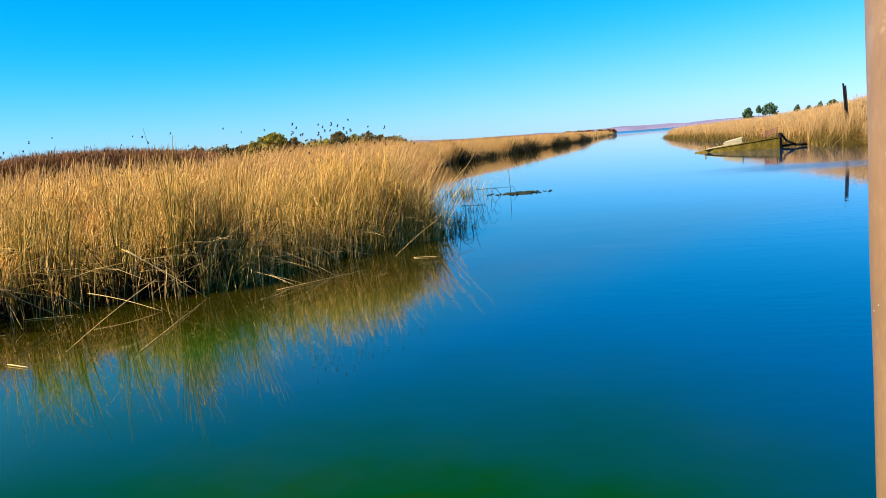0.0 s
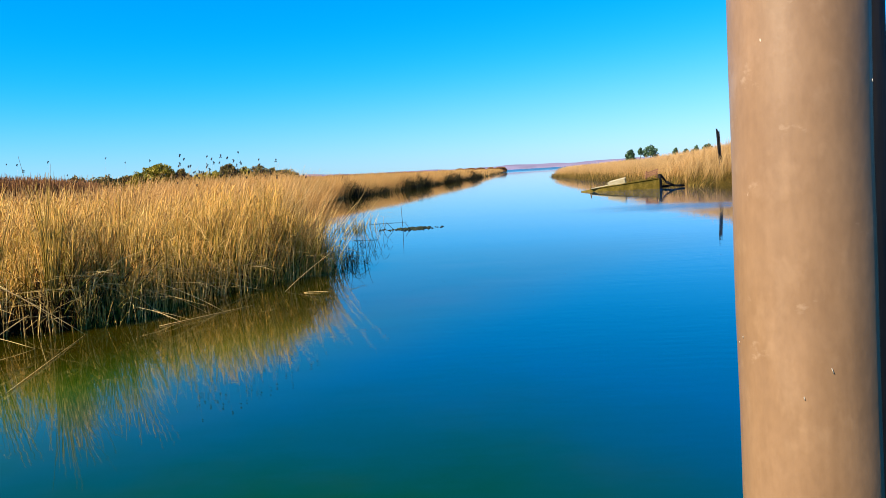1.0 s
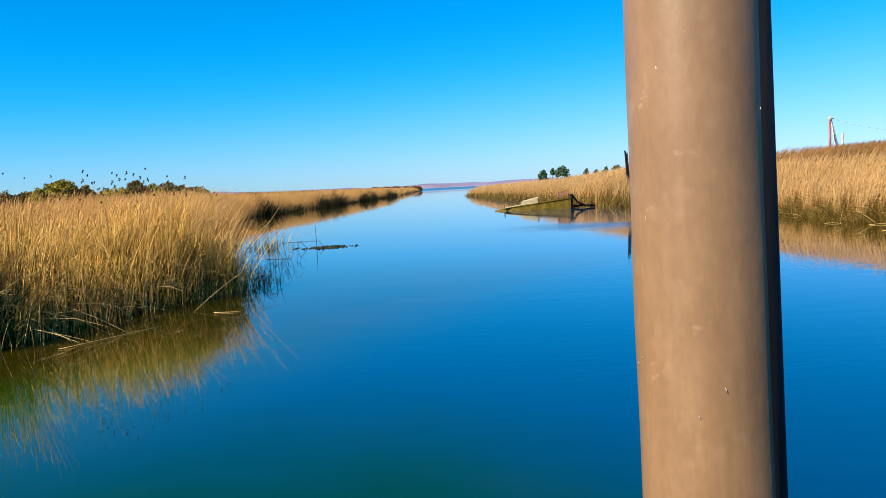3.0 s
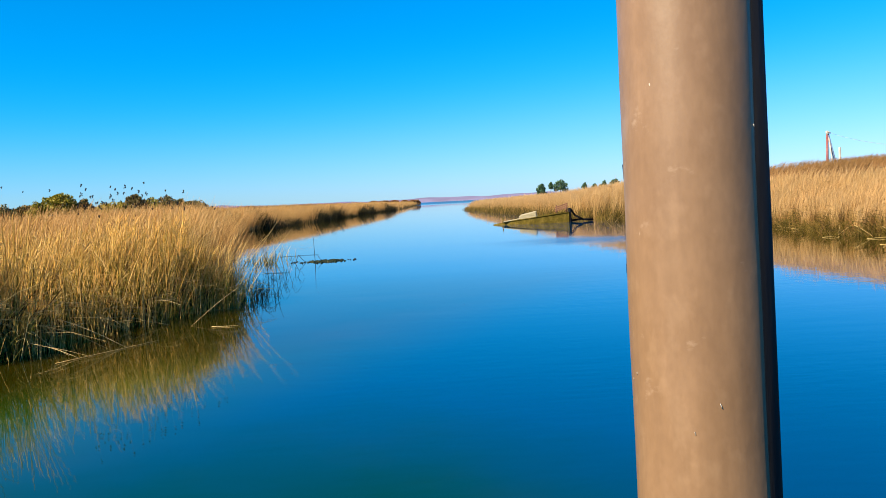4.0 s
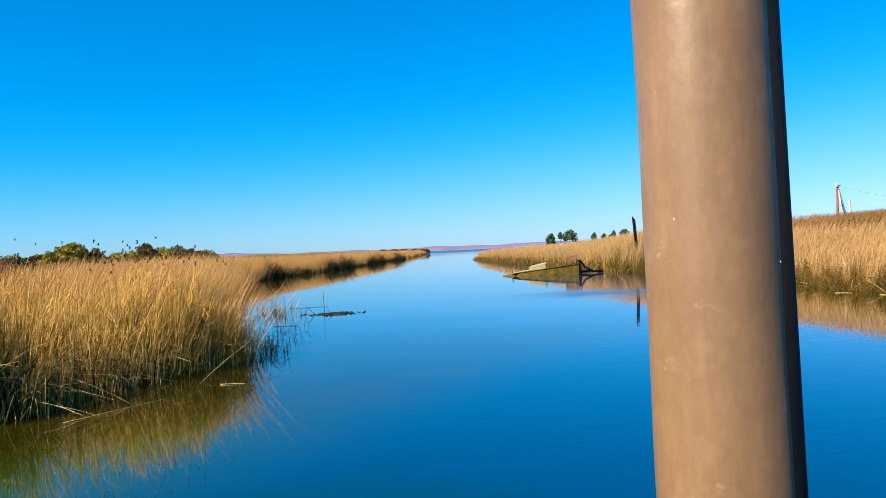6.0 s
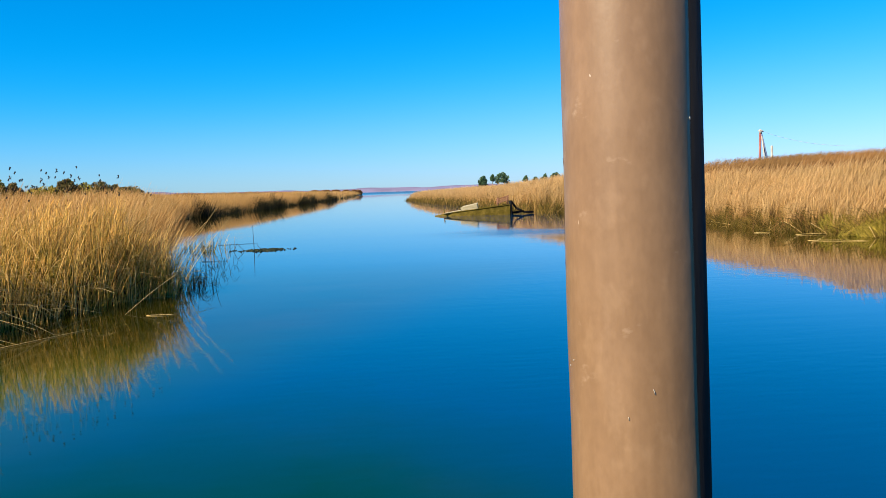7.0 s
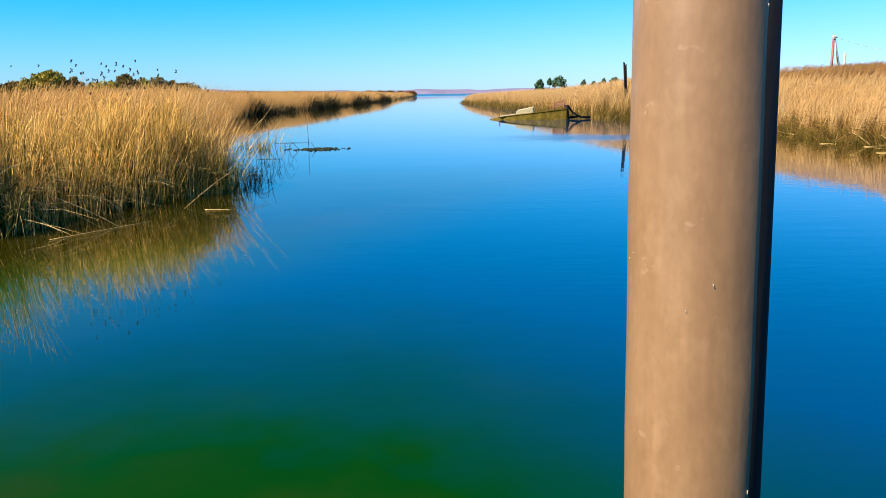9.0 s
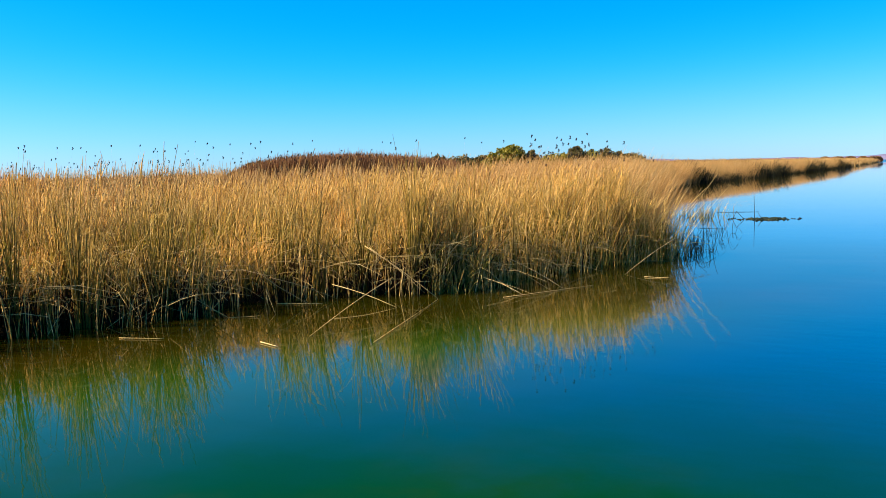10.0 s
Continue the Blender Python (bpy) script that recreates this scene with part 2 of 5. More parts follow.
# The next two paint the tint of the plants' reflections as body colour.
olive_reflection = ramp(nt, murk, [(0.3, (0.013, 0.014, 0.0002)), (0.7, (0.022, 0.017, 0.0002))])
green_reflection = ramp(nt, murk, [(0.3, (0.006, 0.048, 0.002)), (0.7, (0.016, 0.046, 0.001))])
swell = noise_out(nt, coords(nt, (0.5, 1.6, 1)), 1.0, 2.0)
wavelet = noise_out(nt, coords(nt, (2.2, 7.0, 1)), 1.0, 2.0)
calm = noise_out(nt, coords(nt, (0.05, 0.16, 1)), 1.0, 2.0)
where = nt.nodes.new("ShaderNodeSeparateXYZ")
nt.links.new(coords(nt), where.inputs[0])
bay = nt.nodes.new("ShaderNodeMapRange")
bay.inputs["From Min"].default_value, bay.inputs["From Max"].default_value = 330.0, 460.0
bay.inputs["To Min"].default_value, bay.inputs["To Max"].default_value = 0.0, 1.0
nt.links.new(where.outputs["Y"], bay.inputs["Value"])
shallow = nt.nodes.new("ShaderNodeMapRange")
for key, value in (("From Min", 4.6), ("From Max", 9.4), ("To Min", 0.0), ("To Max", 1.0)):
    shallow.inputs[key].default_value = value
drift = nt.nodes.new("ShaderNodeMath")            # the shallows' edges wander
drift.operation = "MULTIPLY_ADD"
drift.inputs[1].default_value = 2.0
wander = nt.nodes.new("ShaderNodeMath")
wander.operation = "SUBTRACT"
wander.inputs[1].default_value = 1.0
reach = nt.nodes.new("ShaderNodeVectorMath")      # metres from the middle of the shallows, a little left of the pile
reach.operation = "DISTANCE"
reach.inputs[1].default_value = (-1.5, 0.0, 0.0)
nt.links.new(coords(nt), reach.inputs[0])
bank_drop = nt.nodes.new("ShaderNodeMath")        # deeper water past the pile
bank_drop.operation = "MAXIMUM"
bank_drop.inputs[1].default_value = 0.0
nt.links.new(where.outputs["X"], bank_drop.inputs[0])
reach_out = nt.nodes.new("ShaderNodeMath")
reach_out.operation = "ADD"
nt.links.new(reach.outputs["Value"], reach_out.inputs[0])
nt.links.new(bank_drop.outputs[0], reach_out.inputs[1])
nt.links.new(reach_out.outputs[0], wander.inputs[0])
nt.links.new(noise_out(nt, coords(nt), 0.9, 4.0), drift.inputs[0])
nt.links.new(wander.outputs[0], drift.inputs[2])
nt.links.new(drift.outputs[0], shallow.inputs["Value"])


def maths(kind, *values):
    """A math node over sockets and numbers; returns its output."""
    n = nt.nodes.new("ShaderNodeMath")
    n.operation = kind
    for sock, v in zip(n.inputs, values):
        if isinstance(v, (int, float)):
            sock.default_value = v
        else:
            nt.links.new(v, sock)
    return n.outputs[0]


def eased(value, lo, hi, start, stop):
    n = nt.nodes.new("ShaderNodeMapRange")
    n.interpolation_type = "SMOOTHSTEP"
    nt.links.new(value, n.inputs["Value"])
    for sock, v in zip(("From Min", "From Max", "To Min", "To Max"), (lo, hi, start, stop)):
        n.inputs[sock].default_value = v
    return n.outputs[0]


WX_, WY_ = where.outputs["X"], where.outputs["Y"]
# olive of the mirrored plants, put into the water's colour within a few metres of the reed bed, of the grassy bank and
# of the far shores
off_reeds = maths("SUBTRACT", maths("MULTIPLY", maths("ADD", WX_, 8.8), 0.854), maths("MULTIPLY", maths("SUBTRACT", WY_, 10.3), 0.52))
reed_side = maths("MULTIPLY", eased(off_reeds, 4.0, 7.5, 1.0, 0.0), eased(WY_, 20.0, 26.0, 1.0, 0.0))
off_bank = maths("SUBTRACT", maths("MULTIPLY", maths("SUBTRACT", 19.2, WX_), 0.968), maths("MULTIPLY", maths("SUBTRACT", WY_, 18.0), 0.25))
bank_side = maths("MULTIPLY", eased(off_bank, 5.0, 10.0, 1.0, 0.0), eased(WY_, 30.0, 38.0, 1.0, 0.0))
far_side = maths("MULTIPLY", eased(maths("ABSOLUTE", maths("SUBTRACT", WX_, 4.0)), 6.5, 11.0, 0.0, 1.0), eased(WY_, 20.0, 30.0, 0.0, 1.0))
clear_side = maths("MULTIPLY", eased(off_reeds, 6.5, 9.5, 1.0, 0.0), eased(WY_, 20.0, 26.0, 1.0, 0.0))
clear_side = maths("MULTIPLY", clear_side, eased(drift.outputs[0], 5.6, 8.6, 0.12, 1.0))
margin = maths("MAXIMUM", maths("MAXIMUM", reed_side, bank_side), far_side)
lower_reach = maths("MULTIPLY", eased(drift.outputs[0], 8.0, 15.0, 1.0, 0.0), eased(off_reeds, 2.0, 5.0, 0.0, 1.0))
reflection_tint = mix(nt, lower_reach, olive_reflection, green_reflection)
deep_water = mix(nt, margin, (0.0001, 0.029, 0.084), reflection_tint)
sheen = nt.nodes.new("ShaderNodeMapRange")        # weedy green water near the pile mirrors less
for key, value in (("From Min", 0.0), ("From Max", 1.0), ("To Min", 0.025), ("To Max", 0.72)):
    sheen.inputs[key].default_value = value
most = nt.nodes.new("ShaderNodeMath")
most.operation = "MAXIMUM"
nt.links.new(shallow.outputs[0], most.inputs[0])
nt.links.new(clear_side, most.inputs[1])
nt.links.new(most.outputs[0], sheen.inputs["Value"])
nt.links.new(maths("MULTIPLY", sheen.outputs[0], maths("MULTIPLY_ADD", reed_side, -0.12, 1.0)), bsdf.inputs["Specular IOR Level"])
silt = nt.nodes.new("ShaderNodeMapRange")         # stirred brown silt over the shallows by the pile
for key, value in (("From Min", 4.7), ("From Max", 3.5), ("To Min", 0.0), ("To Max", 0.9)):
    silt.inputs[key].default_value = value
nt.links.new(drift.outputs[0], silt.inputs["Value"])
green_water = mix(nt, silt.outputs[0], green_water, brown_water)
green_water = mix(nt, maths("MULTIPLY", reed_side, 0.5), green_water, reflection_tint)
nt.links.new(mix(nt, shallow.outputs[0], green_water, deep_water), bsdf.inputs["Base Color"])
ruffle = ramp(nt, calm, [(0.40, (0.12, 0.12, 0.12)), (0.62, (1, 1, 1))])
small = mix(nt, 1.0, wavelet, ruffle, "MULTIPLY")
b1 = add(nt, "ShaderNodeBump", Strength=1.0, Distance=0.0055)
lee = nt.nodes.new("ShaderNodeMapRange")          # calmer in the lee of the reed bed
for key, value in (("From Min", -4.0), ("From Max", 9.0), ("To Min", 0.26), ("To Max", 0.36)):
    lee.inputs[key].default_value = value
nt.links.new(where.outputs["X"], lee.inputs["Value"])
nt.links.new(maths("MULTIPLY", lee.outputs[0], eased(WY_, 36.0, 50.0, 1.0, 0.3)), b1.inputs["Strength"])
nt.links.new(swell, b1.inputs["Height"])
b2 = add(nt, "ShaderNodeBump", Strength=1.0, Distance=0.0019)
nt.links.new(small, b2.inputs["Height"])
still = maths("MULTIPLY", eased(WY_, 42.0, 54.0, 1.0, 0.2), maths("MULTIPLY_ADD", reed_side, -0.6, 1.0))
nt.links.new(still, b2.inputs["Strength"])
nt.links.new(b1.outputs[0], b2.inputs["Normal"])
nt.links.new(b2.outputs[0], bsdf.inputs["Normal"])
open_water = nt.nodes.new("ShaderNodeMapRange")
for key, value in (("From Min", 16.0), ("From Max", 42.0), ("To Min", 0.006), ("To Max", 0.03)):
    open_water.inputs[key].default_value = value
nt.links.new(where.outputs["Y"], open_water.inputs["Value"])
gust = nt.nodes.new("ShaderNodeMapRange")         # a long band of wind-ruffled water before the wreck
gust.interpolation_type = "SMOOTHSTEP"
for key, value in (("From Min", 0.0), ("From Max", 1.05), ("To Min", 1.0), ("To Max", 0.0)):
    gust.inputs[key].default_value = value
span = nt.nodes.new("ShaderNodeVectorMath")
span.operation = "LENGTH"
at_band = add(nt, "ShaderNodeMapping", Location=(-8.0 / 7.5, -37.0 / 5.2, 0), Scale=(1 / 7.5, 1 / 5.2, 0))
tex = nt.nodes.new("ShaderNodeTexCoord")
nt.links.new(tex.outputs["Object"], at_band.inputs[0])
nt.links.new(at_band.outputs[0], span.inputs[0])
frayed = nt.nodes.new("ShaderNodeMath")
frayed.operation = "ADD"
nt.links.new(span.outputs["Value"], frayed.inputs[0])
torn = nt.nodes.new("ShaderNodeMath")
torn.operation = "MULTIPLY_ADD"
torn.inputs[1].default_value, torn.inputs[2].default_value = 0.7, -0.35
nt.links.new(noise_out(nt, coords(nt, (0.35, 0.9, 1)), 1.0, 3.0), torn.inputs[0])
nt.links.new(torn.outputs[0], frayed.inputs[1])
nt.links.new(frayed.outputs[0], gust.inputs["Value"])
windy = nt.nodes.new("ShaderNodeMath")
windy.operation = "MULTIPLY_ADD"
nt.links.new(gust.outputs[0], windy.inputs[0])
windy.inputs[1].default_value = 0.75
nt.links.new(bay.outputs[0], windy.inputs[2])
skin = nt.nodes.new("ShaderNodeMath")
skin.operation = "MULTIPLY_ADD"
nt.links.new(windy.outputs[0], skin.inputs[0])
skin.inputs[1].default_value = 0.2
nt.links.new(open_water.outputs[0], skin.inputs[2])
nt.links.new(maths("MULTIPLY_ADD", reed_side, 0.03, skin.outputs[0]), bsdf.inputs["Roughness"])


# ---- builders ----
def linked(name, me, material, parent=None, label="", kind="", category=""):
    me.materials.append(material)
    ob = new(name, me)
    ob.parent = parent
    return tagged(ob, label, category, "", kind)


def part(name, bm, material, parent=None, label="", smooth=True):
    me = bpy.data.meshes.new(name)
    bm.to_mesh(me)
    bm.free()
    if smooth:
        me.polygons.foreach_set("use_smooth", [True] * len(me.polygons))
    return linked(name, me, material, parent, label)


def thing(name, at, label, category, group="", kind="", turn=0.0):
    return tagged(place(new(name), at, turn), label, category, group, kind)


def place(ob, at, turn=0.0):
    ob.matrix_basis = pose(*at, 0, 0, turn)
    return ob


def mesh_of(name, verts, faces, rise=None, smooth=True):
    """A mesh from arrays: verts (n, 3), faces (m, 3 or 4)."""
    verts, faces = np.asarray(verts, np.float32), np.asarray(faces, np.int32)
    me = bpy.data.meshes.new(name)
    m, k = faces.shape
    me.vertices.add(len(verts))
    me.vertices.foreach_set("co", verts.ravel())
    me.loops.add(m * k)
    me.loops.foreach_set("vertex_index", faces.ravel())
    me.polygons.add(m)
    me.polygons.foreach_set("loop_start", np.arange(0, m * k, k, dtype=np.int32))
    if smooth:
        me.polygons.foreach_set("use_smooth", np.ones(m, bool))
    if rise is not None:
        me.attributes.new("rise", "FLOAT", "POINT").data.foreach_set("value", np.asarray(rise, np.float32).ravel())
    me.update(calc_edges=True)
    return me


def tubes(centres, radii, sides=3):
    """Thin tapered stalks along polylines: centres (n, k, 3), radii (n, k). Returns verts, faces and rise along each."""
    n, k, _ = centres.shape
    way = np.gradient(centres, axis=1)
    way /= np.linalg.norm(way, axis=2, keepdims=True) + 1e-9
    ref = np.where(np.abs(way[..., 2:3]) > 0.8, [1.0, 0.0, 0.0], [0.0, 0.0, 1.0])
    u = np.cross(way, ref)
    u /= np.linalg.norm(u, axis=2, keepdims=True) + 1e-9
    v = np.cross(way, u)
    turn0 = rng.uniform(0, 6.28, (n, 1, 1))
    rings = []
    for s in range(sides):
        a = turn0 + 2 * np.pi * s / sides
        rings.append(centres + radii[..., None] * (np.cos(a) * u + np.sin(a) * v))
    verts = np.stack(rings, 2)                       # n, k, sides, 3
    idx = np.arange(n * k * sides).reshape(n, k, sides)
    nxt = np.roll(idx, -1, 2)
    faces = np.stack([idx[:, :-1], nxt[:, :-1], nxt[:, 1:], idx[:, 1:]], -1).reshape(-1, 4)
    rise = np.broadcast_to(np.linspace(0, 1, k)[None, :, None], (n, k, sides))
    return verts.reshape(-1, 3), faces, rise.ravel()


def blades(centres, widths):
    """Flat leaf blades along polylines, each turned its own way."""
    n, k, _ = centres.shape
    a = rng.uniform(0, 6.28, n)
    side = np.stack([np.cos(a), np.sin(a), np.zeros(n)], 1)[:, None] * widths[..., None]
    verts = np.stack([centres - side, centres + side], 2)
    idx = np.arange(n * k * 2).reshape(n, k, 2)
    faces = np.stack([idx[:, :-1, 0], idx[:, :-1, 1], idx[:, 1:, 1], idx[:, 1:, 0]], -1).reshape(-1, 4)
    rise = np.broadcast_to(np.linspace(0, 1, k)[None, :, None], (n, k, 2))
    return verts.reshape(-1, 3), faces, rise.ravel()


def joined(pieces):
    verts, faces, rises, off = [], [], [], 0
    for v, f, r in pieces:
        verts.append(v)
        faces.append(f + off)
        rises.append(r)
        off += len(v)
    return np.concatenate(verts), np.concatenate(faces), np.concatenate(rises)


def bent(base, height, lean_x, lean_y, k, droop=0.0):
    """Polylines that start upright and bow the way they lean."""
    s = np.linspace(0, 1, k)[None, :]
    x = base[:, 0:1] + lean_x[:, None] * height[:, None] * s ** 1.7
    y = base[:, 1:2] + lean_y[:, None] * height[:, None] * s ** 1.7
    z = base[:, 2:3] + height[:, None] * (s - droop * s ** 4)
    return np.stack([x, y, z], 2)


def stuff(name, pieces, material, label, category):
    v, f, r = joined(pieces) if isinstance(pieces, list) else pieces
    return linked(name, mesh_of(name, v, f, r), material, None, label, "stuff", category)


def box_bm(bm, size, m, bevel=0.0):
    made = bmesh.ops.create_cube(bm, size=1.0, matrix=m @ Matrix.Diagonal((*size, 1)))
    if bevel:
        edges = {e for v in made["verts"] for e in v.link_edges}
        bmesh.ops.bevel(bm, geom=list(edges), offset=bevel, segments=2, affect="EDGES")
    return bm


def rod_bm(bm, a, b, r1, r2=None, sides=10):
    a, b = Vector(a), Vector(b)
    m = Matrix.Translation((a + b) / 2) @ (b - a).to_track_quat("Z", "Y").to_matrix().to_4x4()
    bmesh.ops.create_cone(bm, cap_ends=True, segments=sides, radius1=r1, radius2=r1 if r2 is None else r2, depth=(b - a).length, matrix=m)
    return bm


rng = np.random.default_rng(7)

# ---- ground and water ----
LEFT_SHORE = [(-60, -6), (-25, -3), (-13, 1.5), (-10.9, 5.4), (-10.2, 6.9), (-9.5, 8.1), (-9.0, 9.05), (-8.8, 10.3), (-8.0, 11.5), (-6.4, 12.1),
              (-5.9, 13.0), (-5.65, 15.0), (-4.9, 16.8), (-3.75, 18.6), (-5.0, 20.2), (-6.6, 26), (-8.4, 35), (-11.4, 45), (-15, 65), (-16.2, 84),
              (-14.2, 105), (-12.6, 130), (-10.3, 163), (-6.5, 217), (-0.5, 415), (-4, 440), (-120, 560), (-700, 800), (-4500, 1500), (-4500, -6)]
RIGHT_SHORE = [(60, -6), (30, 2), (22, 12), (19.2, 18), (17.5, 23), (17.0, 26), (16.2, 29.3), (15.8, 31.2), (16.5, 37), (15.9, 50),
               (14.8, 60), (13.0, 66), (11.0, 108), (9.3, 156), (11, 166), (40, 230), (300, 420), (4500, 1400), (4500, -6)]
BACK_SHORE = [(-4500, -6), (-60, -6), (60, -6), (4500, -6), (4500, -4500), (-4500, -4500)]


def depth_inside(pts, shore):
    """Metres inside (+) or outside (-) a shoreline polygon."""
    p, q = np.array(shore, float), np.roll(np.array(shore, float), -1, 0)
    best, odd = np.full(len(pts), 1e9), np.zeros(len(pts), bool)
    for a, b in zip(p, q):
        d = b - a
        t = np.clip(((pts - a) @ d) / (d @ d), 0, 1)
        best = np.minimum(best, np.hypot(*(pts - a - t[:, None] * d).T))
        crosses = (a[1] > pts[:, 1]) != (b[1] > pts[:, 1])
        xc = a[0] + (pts[:, 1] - a[1]) * d[0] / (d[1] if d[1] else 1e-9)
        odd ^= crosses & (pts[:, 0] < xc)
    return np.where(odd, best, -best)


def hill_noise(x, y):
    return np.sin(x * 0.31 + 1.3) * np.cos(y * 0.27 + 0.4) * 0.5 + np.sin(x * 0.9 + y * 0.7) * 0.25 + np.sin(x * 2.3 - y * 1.9) * 0.12


def land_height(pts):
    left, right, behind = (depth_inside(pts, s) for s in (LEFT_SHORE, RIGHT_SHORE, BACK_SHORE))
    inside = np.maximum(np.maximum(left, right), behind)
    z = np.interp(inside, [-6, -1.5, -0.2, 0.1, 0.6, 1.1, 3, 20, 200], [-2.2, -0.9, -0.3, -0.2, -0.05, 0.08, 0.16, 0.3, 0.4])
    levee = np.interp(right, [0.6, 2.2, 4.2, 8, 60], [0, 0.7, 1.7, 2.65, 2.6]) * np.interp(pts[:, 1], [54, 70, 95], [1, 0.4, 0.0])
    return z + levee + hill_noise(pts[:, 0], pts[:, 1]) * np.interp(inside, [-1, 0.5, 6], [0.02, 0.04, 0.10])


def axis_steps(lo, hi, step, far, grow=1.13):
    mid, s, up, down = list(np.arange(lo, hi, step)), step, [], []
    a, b = mid[-1], mid[0]
    while a < far:
        s *= grow
        a, b = a + s, b - s
        up.append(a)
        down.insert(0, b)
    return np.array(down + mid + up)


gx, gy = axis_steps(-22, 30, 0.5, 4400), axis_steps(2, 62, 0.6, 4400)
GX, GY = np.meshgrid(gx, gy)
flat = np.stack([GX.ravel(), GY.ravel()], 1)
gz = land_height(flat)
ids = np.arange(len(flat)).reshape(GX.shape)
gf = np.stack([ids[:-1, :-1], ids[:-1, 1:], ids[1:, 1:], ids[1:, :-1]], -1).reshape(-1, 4)
linked("ground", mesh_of("ground", np.column_stack([flat, gz]), gf), M_GROUND, None, "dark muddy marsh soil under the reeds", "structure", "ground")

wx = axis_steps(-40, 40, 8, 4600, 1.3)
WX, WY = np.meshgrid(wx, wx)
ids = np.arange(WX.size).reshape(WX.shape)
wf = np.stack([ids[:-1, :-1], ids[:-1, 1:], ids[1:, 1:], ids[1:, :-1]], -1).reshape(-1, 4)
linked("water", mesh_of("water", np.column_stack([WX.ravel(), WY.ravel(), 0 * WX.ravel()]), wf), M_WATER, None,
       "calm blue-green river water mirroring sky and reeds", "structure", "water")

# Low hills across the bay, and faint ones behind the marsh.
ha = np.linspace(-75, 75, 260)                       # compass degrees
crest = 4.1 + 0.5 * np.sin(ha * 0.9 + 0.6) + 0.3 * np.sin(ha * 2.3) + 0.12 * np.sin(ha * 7.1) + 2.2 * np.exp(-((ha + 13.5) / 3.5) ** 2)
rows = [(820, -1 + 0 * ha), (828, crest * 0.62), (850, crest), (930, -1 + 0 * ha)]
hv = np.concatenate([np.column_stack([np.sin(np.radians(ha)) * d, np.cos(np.radians(ha)) * d, z]) for d, z in rows])
ids = np.arange(len(hv)).reshape(len(rows), -1)
hf = np.stack([ids[:-1, :-1], ids[:-1, 1:], ids[1:, 1:], ids[1:, :-1]], -1).reshape(-1, 4)
linked("backdrop", mesh_of("backdrop", hv, hf), M_HILL, None, "low hills beyond the bay, purple haze put into their colour", "structure", "hills")


# ---- the brown pile beside the camera ----
def build_pile():
    lean = Vector((0.0005, 0.0341, 1.0))
    foot = Vector((0.618, 1.790, 2.1)) - lean * 3.6
    pile = thing("mooring_pile", foot, "round timber pile in a smooth brown plastic sleeve", "pile")
    pile.matrix_basis = Matrix.Translation(foot) @ Vector((0, 0, 1)).rotation_difference(lean).to_matrix().to_4x4()
    core = bmesh.new()
    n, tall = 72, 4.45
    zs = np.linspace(0, tall, 46)

    def shell(bm, radius, start, stop, wall):
        """A sleeve from compass angle start to stop with a wall of that thickness."""
        cols = []
        for i in range(n + 1):
            a = radians(start + (stop - start) * i / n)
            out = Vector((math.sin(a), math.cos(a), 0))
            rows_ = []
            for z in zs:
                r = radius + 0.0012 * math.sin(z * 5.1 + a * 2) + 0.0008 * math.sin(z * 13 + a * 3)
                rows_.append((bm.verts.new(out * r + Vector((0, 0, z))), bm.verts.new(out * (r - wall) + Vector((0, 0, z)))))
            cols.append(rows_)
        for c, d in zip(cols, cols[1:]):
            for (a0, b0), (a1, b1), (c0, d0), (c1, d1) in zip(c, c[1:], d, d[1:]):
                bm.faces.new((a0, a1, c1, c0))
                bm.faces.new((b0, d0, d1, b1))
        for rows_ in (cols[0], cols[-1]):
            for (a0, b0), (a1, b1) in zip(rows_, rows_[1:]):
                bm.faces.new((a0, b0, b1, a1))
        bmesh.ops.recalc_face_normals(bm, faces=bm.faces)

    sleeve = bmesh.new()
    shell(sleeve, 0.1515, 149, 428, 0.005)
    part("sleeve", sleeve, M_SLEEVE, pile, "scuffed brown plastic sleeve with a lapped seam")
    rod_bm(core, (0, 0, -0.3), (0, 0, tall + 0.05), 0.1475, 0.1470, 48)
    part("core", core, M_BLACKWOOD, pile, "dark tarred timber core")
    for az, z, long, tilt, wide in ((187.4, 3.17, 0.011, 20, 0.0013), (150.0, 2.66, 0.022, 14, 0.0015), (150.4, 2.72, 0.010, -12, 0.0013), (207, 3.115, 0.007, 12, 0.0012),
                                    (285, 3.30, 0.015, 6, 0.004), (150, 3.72, 0.006, 8, 0.0013), (262, 3.22, 0.005, 4, 0.0013), (271, 3.205, 0.004, 0, 0.0012)):
        a = radians(az)
        bm = bmesh.new()
        box_bm(bm, (wide, 0.0012, long), Matrix.Translation((math.sin(a) * 0.1520, math.cos(a) * 0.1520, z)) @ Matrix.Rotation(-a, 4, "Z") @ Matrix.Rotation(radians(tilt), 4, "Y"))
        part("staple", bm, M_GREYSTEEL, pile, "small bright staple")
    return pile


build_pile()


# ---- near reed bed ----
def along(shore, lo, hi):
    """Points and inward normals every few centimetres along a stretch of shoreline."""
    p = np.array(shore[lo:hi + 1], float)
    seg = np.linalg.norm(np.diff(p, axis=0), axis=1)
    s = np.r_[0, np.cumsum(seg)]

    def at(d):
        return np.column_stack([np.interp(d, s, p[:, i]) for i in (0, 1)])
    return at, s[-1]


